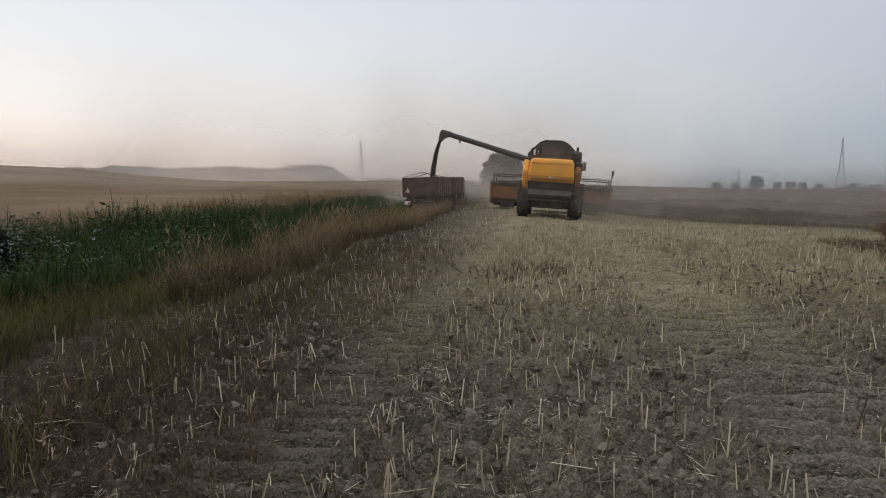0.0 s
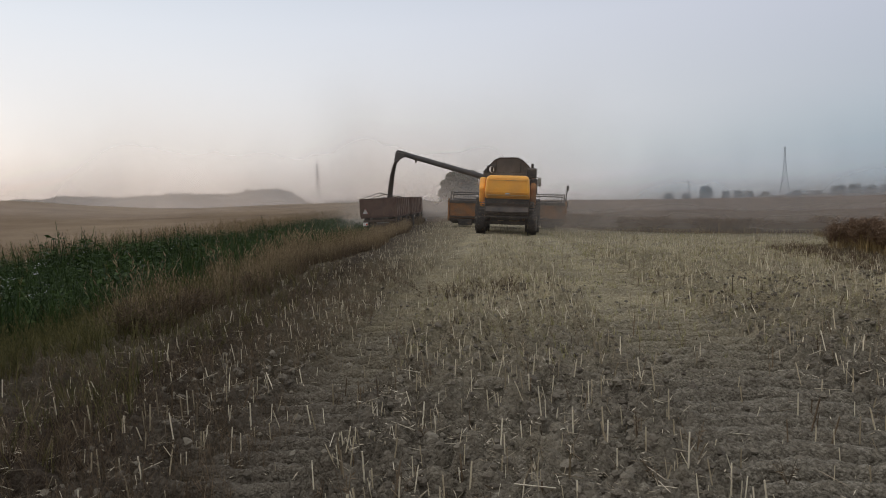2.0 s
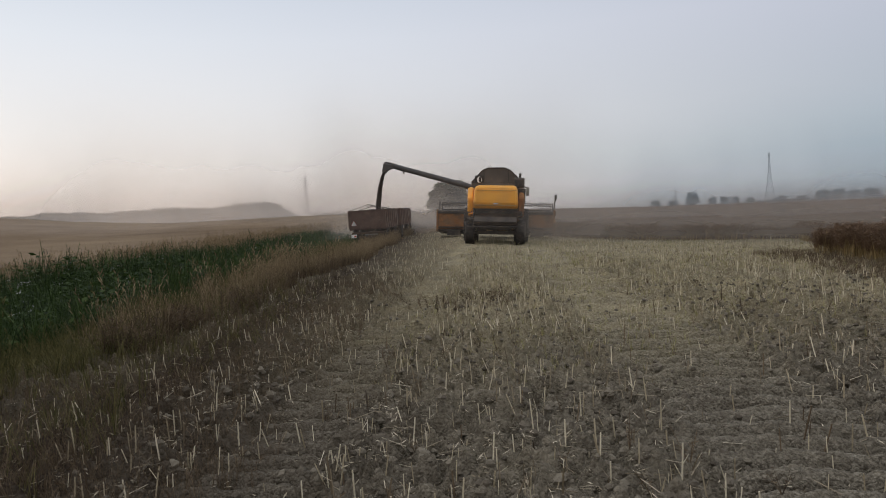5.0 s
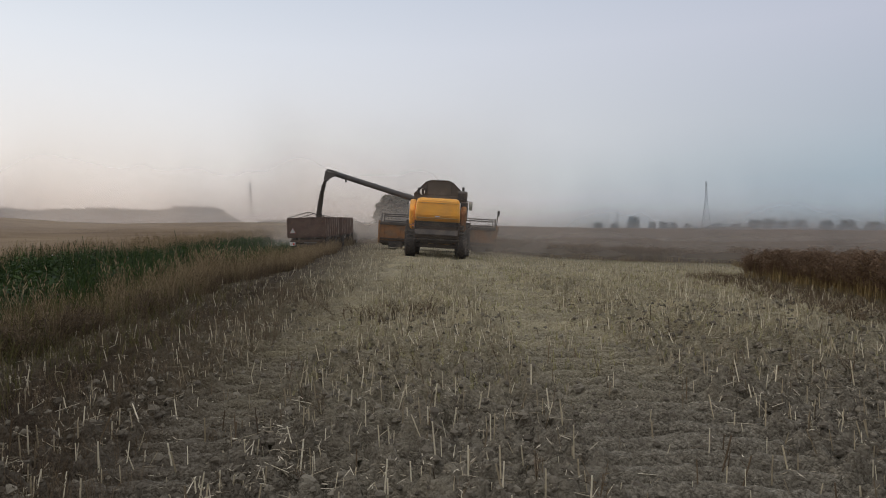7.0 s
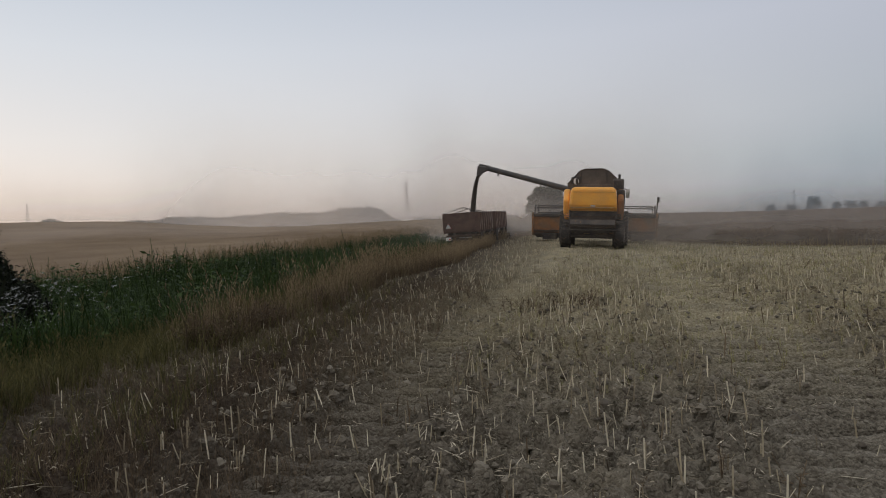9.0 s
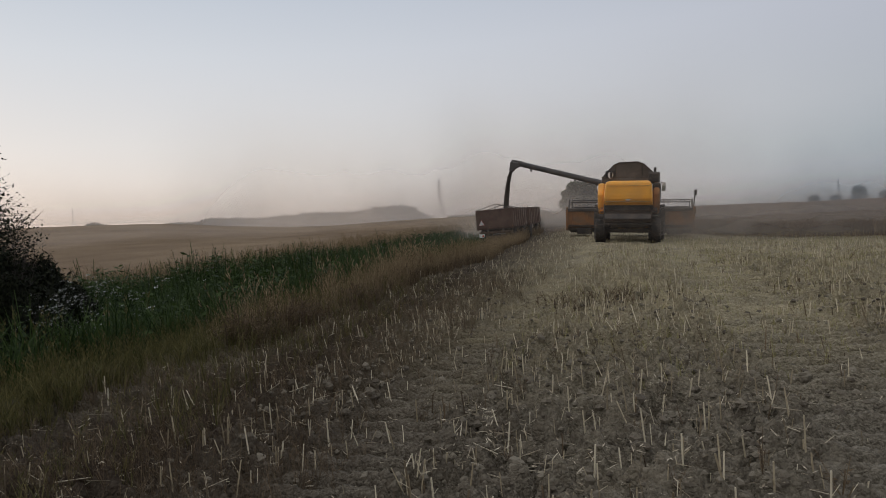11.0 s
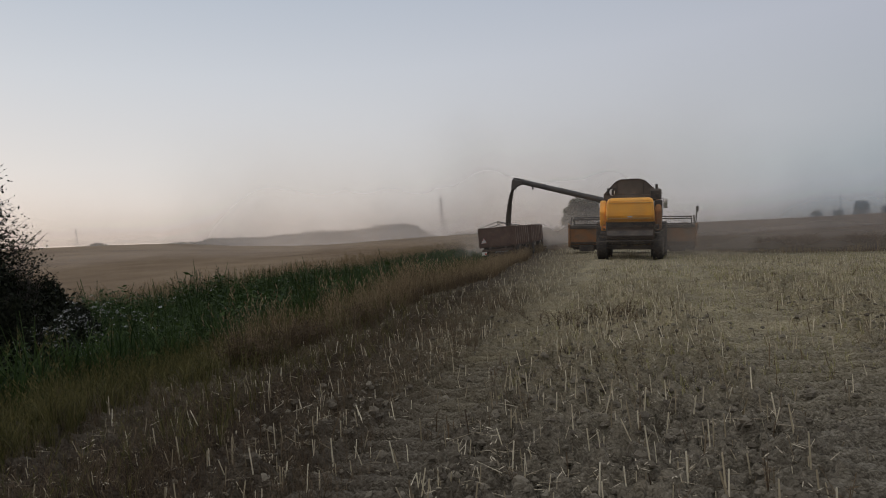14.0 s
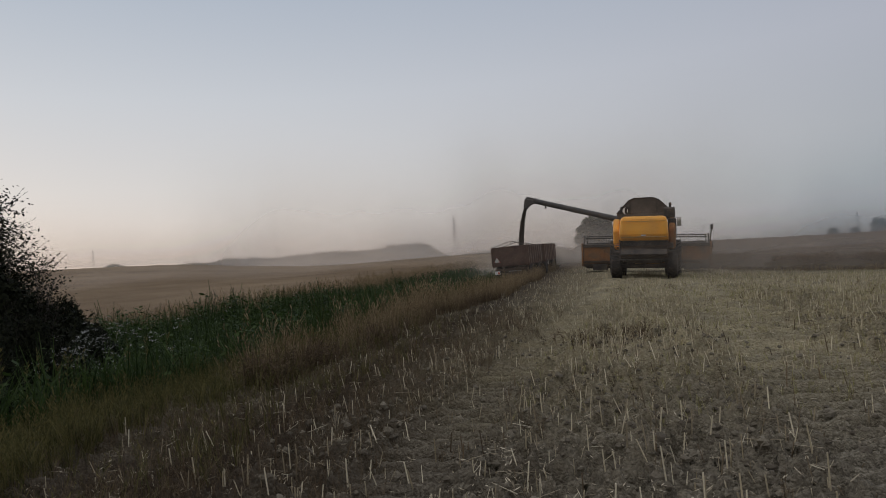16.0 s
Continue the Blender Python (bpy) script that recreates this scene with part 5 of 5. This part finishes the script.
big = tree(13000, .055, "large round tree standing in the dust haze", dome=True)
stand(big, 4.9, 210, 0, 11.2, 17.5)
big.location.z -= 0.6
row = tree(1700, .085, "dark roundish tree in a far row", "far row of trees", dome=True)
first = True
for az, el, wd in ((22.2, .30, .85), (25.1, .72, 1.05), (23.6, .25, .8), (26.6, .35, .7), (27.5, .38, .8), (28.3, .33, .7), (29.4, .25, .7), (31.6, .28, .7), (33.0, .2, .9),
                   (34.4, .50, 1.1), (35.4, .55, 1.0), (36.4, .48, .9), (37.5, .52, 1.2), (39.3, .5, 1.0), (40.6, .55, 1.3), (42.3, .45, 1.3), (44.0, .5, 1.4), (46.0, .5, 1.5)):
    ob = row if first else copy_thing(row, Matrix.Identity(4))
    first = False
    hgt = 400 * math.tan(radians((el + .28) * 1.25))
    stand(ob, az, 400, 0, hgt, 400 * math.tan(radians(wd)) * 1.25)


def far_woods():
    """Woods along the far field edges, one mass of many clumps."""
    tm = [dome_tmpl(170, .2) for _ in range(10)]
    pts, sc = [], []
    for az in np.arange(-60, -8.2, 0.10):
        if az < -31 and not -37.2 < az < -34.3:
            continue
        top = 1.34 + 0.14 * float(sm(-az, 20, 28)) + 0.07 * math.sin(az * .9) + 0.05 * math.sin(az * 2.3 + 1) + 0.12 * math.exp(-((az + 12.2) / 1.4) ** 2)
        top -= 1.0 * float(sm(az, -10.5, -8.0)) - .42 * math.exp(-((az + 35.8) / .9) ** 2)
        base_el = 0.12 + 1.28 * float(sm(-az, 19, 33)) + 0.35 * float(sm(-az, 30, 43))
        d = 620 + R.uniform(-30, 60)
        pts.append(place(az + R.uniform(-.06, .06), d))
        sc.append(max(d * math.tan(radians(max(top - base_el, .1))) * R.uniform(.85, 1.05) * 1.02, 1.2))
    for az in np.arange(-7.0, 2.5, 0.12):
        pts.append(place(az, 640))
        sc.append(640 * math.tan(radians(.32)) * R.uniform(.7, 1.1))
    for az in np.arange(8, 60, 0.12):
        pts.append(place(az, 700))
        sc.append(700 * math.tan(radians(.15 + .17 * float(sm(az, 20, 34)))) * R.uniform(.6, 1.5))
    spread_plants("far_woods", tm, np.array(pts), np.array(sc), M_HAZYLEAF, "low wooded skyline beyond the fields", "woods", lean=0.0, lift=-0.8)


far_woods()


def pylon(height):
    """A lattice power pylon of unit design, with three pairs of arms."""
    th = tagged(new("power_pylon"), "grey lattice steel power pylon on the skyline", "pylon", "power pylons")
    H = height

    def half(z):
        return 0.105 * H * (1 - z) ** 2.3 + 0.014 * H

    zs = [0, .12, .24, .35, .45, .54, .62, .70, .78, .86, .94, 1.0]
    lat = bmesh.new()
    r = 0.0016 * H
    for a, b in zip(zs, zs[1:]):
        ha, hb = half(a), half(b)
        ca = [Vector((sx_ * ha, sy_ * ha, a * H)) for sx_, sy_ in ((-1, -1), (1, -1), (1, 1), (-1, 1))]
        cb = [Vector((sx_ * hb, sy_ * hb, b * H)) for sx_, sy_ in ((-1, -1), (1, -1), (1, 1), (-1, 1))]
        for i in range(4):
            j = (i + 1) % 4
            tube(ca[i], cb[i], r * 1.5, None, 4, lat)
            tube(ca[i], cb[j], r, None, 4, lat)
            tube(ca[j], cb[i], r, None, 4, lat)
            tube(cb[i], cb[j], r, None, 4, lat)
    part("lattice_body", lat, M_STEEL, th)
    for z, l in ((.74, .10), (.84, .085), (.94, .07)):
        bm = bmesh.new()
        for s in (-1, 1):
            tip = Vector((s * l * H, 0, z * H))
            for yy_ in (-1, 1):
                tube((s * half(z), yy_ * half(z), z * H), tip, r * 1.2, None, 4, bm)
                tube((s * half(z), yy_ * half(z), (z + .035) * H), tip, r, None, 4, bm)
        arm = part("cross_arm", bm, M_STEEL, th)
        for s in (-1, 1):
            part("insulator", tube((s * l * H, 0, z * H), (s * l * H, 0, (z - .03) * H), r * 1.5, None, 6), M_DARK, arm)
    return th


def put_pylon(ob, az, d, turn):
    x, y = place(az, d)
    ob.matrix_world = pose(x, y, float(terrain(x, y)) - 0.3, 0, 0, turn)


py = pylon(46)
put_pylon(py, -7.6, 780, 35)
for az, d, turn in ((30.8, 655, 55), (23.8, 1480, 40), (-37.0, 1900, 20)):
    ob = copy_thing(py, Matrix.Identity(4))
    put_pylon(ob, az, d, turn)
mast = tagged(new("mast"), "slender far radio mast above the woods", "mast")
part("pole", tube((0, 0, 0), (0, 0, 31), .45, .2, 8), M_STEEL, mast)
part("collar", tube((0, 0, 24), (0, 0, 25), .8, None, 8), M_STEEL, mast)
x, y = place(-23.0, 900)
mast.matrix_world = pose(x, y, float(terrain(x, y)), 0, 0, 0)


def far_barn():
    th = tagged(new("barn"), "long low barn with a pale roof among far trees", "barn")
    part("wall", box(-14, 14, -5, 5, 0, 3.2), M_WALLF, th)
    rf = part("roof", prism_yz([(-5.6, 3.0), (0, 5.4), (5.6, 3.0), (5.6, 3.25), (0, 5.7), (-5.6, 3.25)], -14.6, 14.6), M_ROOF, th)
    part("ridge_cap", box(-14.6, 14.6, -0.3, 0.3, 5.66, 5.8), M_ROOF, rf)
    for k in range(5):
        part("door", box(-11 + 5 * k, -8.4 + 5 * k, -5.06, -5.003, 0, 2.6), M_DARK, th)
    return th


bn = far_barn()
x, y = place(38.6, 460)
bn.matrix_world = pose(x, y, float(terrain(x, y)) + 0.3, 0, 0, -38) @ Matrix.Diagonal((0.7, 0.7, 0.8, 1))


# ---------- dust in the air, and tinted sheets imitating distance haze ---
def dust_haze_material(name, dense, colour, feather):
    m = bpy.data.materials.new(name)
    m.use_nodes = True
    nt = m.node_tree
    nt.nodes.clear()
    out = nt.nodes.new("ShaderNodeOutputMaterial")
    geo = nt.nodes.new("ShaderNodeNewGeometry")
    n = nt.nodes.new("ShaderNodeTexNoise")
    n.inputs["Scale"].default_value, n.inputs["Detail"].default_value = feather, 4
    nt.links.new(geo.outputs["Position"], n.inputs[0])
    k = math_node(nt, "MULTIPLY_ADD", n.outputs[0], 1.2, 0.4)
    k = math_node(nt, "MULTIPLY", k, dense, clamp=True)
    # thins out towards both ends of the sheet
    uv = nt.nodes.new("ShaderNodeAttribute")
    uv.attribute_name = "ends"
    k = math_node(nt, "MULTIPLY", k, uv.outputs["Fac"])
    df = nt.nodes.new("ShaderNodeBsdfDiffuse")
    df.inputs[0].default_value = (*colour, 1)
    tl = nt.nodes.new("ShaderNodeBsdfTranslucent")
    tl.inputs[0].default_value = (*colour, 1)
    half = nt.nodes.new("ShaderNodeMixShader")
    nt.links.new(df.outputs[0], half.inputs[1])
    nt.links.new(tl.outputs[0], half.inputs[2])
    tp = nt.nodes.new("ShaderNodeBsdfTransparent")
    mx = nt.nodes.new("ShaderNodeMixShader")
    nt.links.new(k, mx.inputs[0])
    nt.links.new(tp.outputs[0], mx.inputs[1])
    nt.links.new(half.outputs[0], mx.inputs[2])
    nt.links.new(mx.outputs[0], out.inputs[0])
    return m


def dust(name, az0, az1, d, top, dense, colour, feather, label, lift=0.5):
    """A curved translucent sheet standing on the field, for drifting dust or imitated haze."""
    az = np.linspace(az0, az1, 60)
    zs = np.linspace(0, 1, 28) ** 2.2
    dd = d * (1 + 0.06 * np.sin(az * 0.35))
    x, y = dd * np.sin(np.radians(az)), dd * np.cos(np.radians(az))
    g = terrain(x, y)
    X, Zr = np.meshgrid(x, zs)
    Y = np.meshgrid(y, zs)[0]
    G = np.meshgrid(g, zs)[0]
    v = np.stack([X, Y, G - 0.3 + Zr * (top + 0.4)], -1).reshape(-1, 3)
    i = np.arange(len(v)).reshape(len(zs), len(az))
    f = np.stack([i[:-1, :-1], i[:-1, 1:], i[1:, 1:], i[1:, :-1]], -1).reshape(-1, 4)
    me = mesh_np(name, v, [f], dust_haze_material(name, dense, colour, feather), True)
    t = np.linspace(0, 1, len(az))
    e = sm(t, 0, .22) * (1 - sm(t, .78, 1))
    rise = sm(zs * (top + 0.4), 0.3, 0.3 + lift) * (1 - zs) ** 1.5
    at = me.attributes.new("ends", "FLOAT", "POINT")
    at.data.foreach_set("value", (rise[:, None] * e[None, :]).ravel().astype(np.float32))
    tagged(new(name, me), label, "dust", kind="stuff")


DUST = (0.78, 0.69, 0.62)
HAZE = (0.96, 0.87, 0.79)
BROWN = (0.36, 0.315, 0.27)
# sheets added to pale the far land as distance haze would
dust("dust_haze_sheet", -33, 16, 540, 110, 0.58, HAZE, 0.01, "broad pale sheet imitating haze over the far fields", 0.2)
dust("dust_haze_sheet", -60, 4, 300, 26, 0.24, HAZE, 0.02, "pale sheet imitating haze before the far woods", 0.2)
dust("dust_haze_sheet", -85, 2, 95, 7, 0.34, DUST, 0.06, "warm sheet imitating haze over the neighbouring field", 1.5)
dust("dust_haze_sheet", -70, 12, 190, 13, 0.32, DUST, 0.03, "drifting harvest dust over the middle field")
dust("dust_haze_sheet", -13, 58, 62, 4.5, 0.66, (0.50, 0.455, 0.415), 0.10, "dust blown up ahead of the harvester")
dust("dust_cloud", -7, 10, 47.5, 5, 0.55, (0.80, 0.72, 0.64), 0.25, "brown dust round the cutting header")
dust("dust_cloud", 5, 62, 31.5, 2.6, 0.90, BROWN, 0.3, "low brown dust rolling over the cut rows", 0.6)
dust("dust_cloud", 6, 62, 39, 3.2, 0.90, BROWN, 0.25, "thick brown dust along the uncut crop", 0.4)
dust("dust_cloud", -14, 26, 26.5, 6, 0.09, (0.86, 0.76, 0.67), 0.2, "thin dust hanging behind the harvester", 1.6)
# grey sheet added to fade the stubble into the skyline like haze
dust("dust_haze_sheet", 17, 85, 125, 4.5, 0.6, (0.50, 0.51, 0.53), 0.05, "grey sheet imitating haze over the far stubble", 0.8)
# blue put into a sheet to imitate the low sky band and haze
dust("dust_haze_sheet", 8, 80, 330, 50, 0.52, (0.36, 0.49, 0.60), 0.02, "blue tinted sheet imitating haze and the low blue sky behind the far trees")
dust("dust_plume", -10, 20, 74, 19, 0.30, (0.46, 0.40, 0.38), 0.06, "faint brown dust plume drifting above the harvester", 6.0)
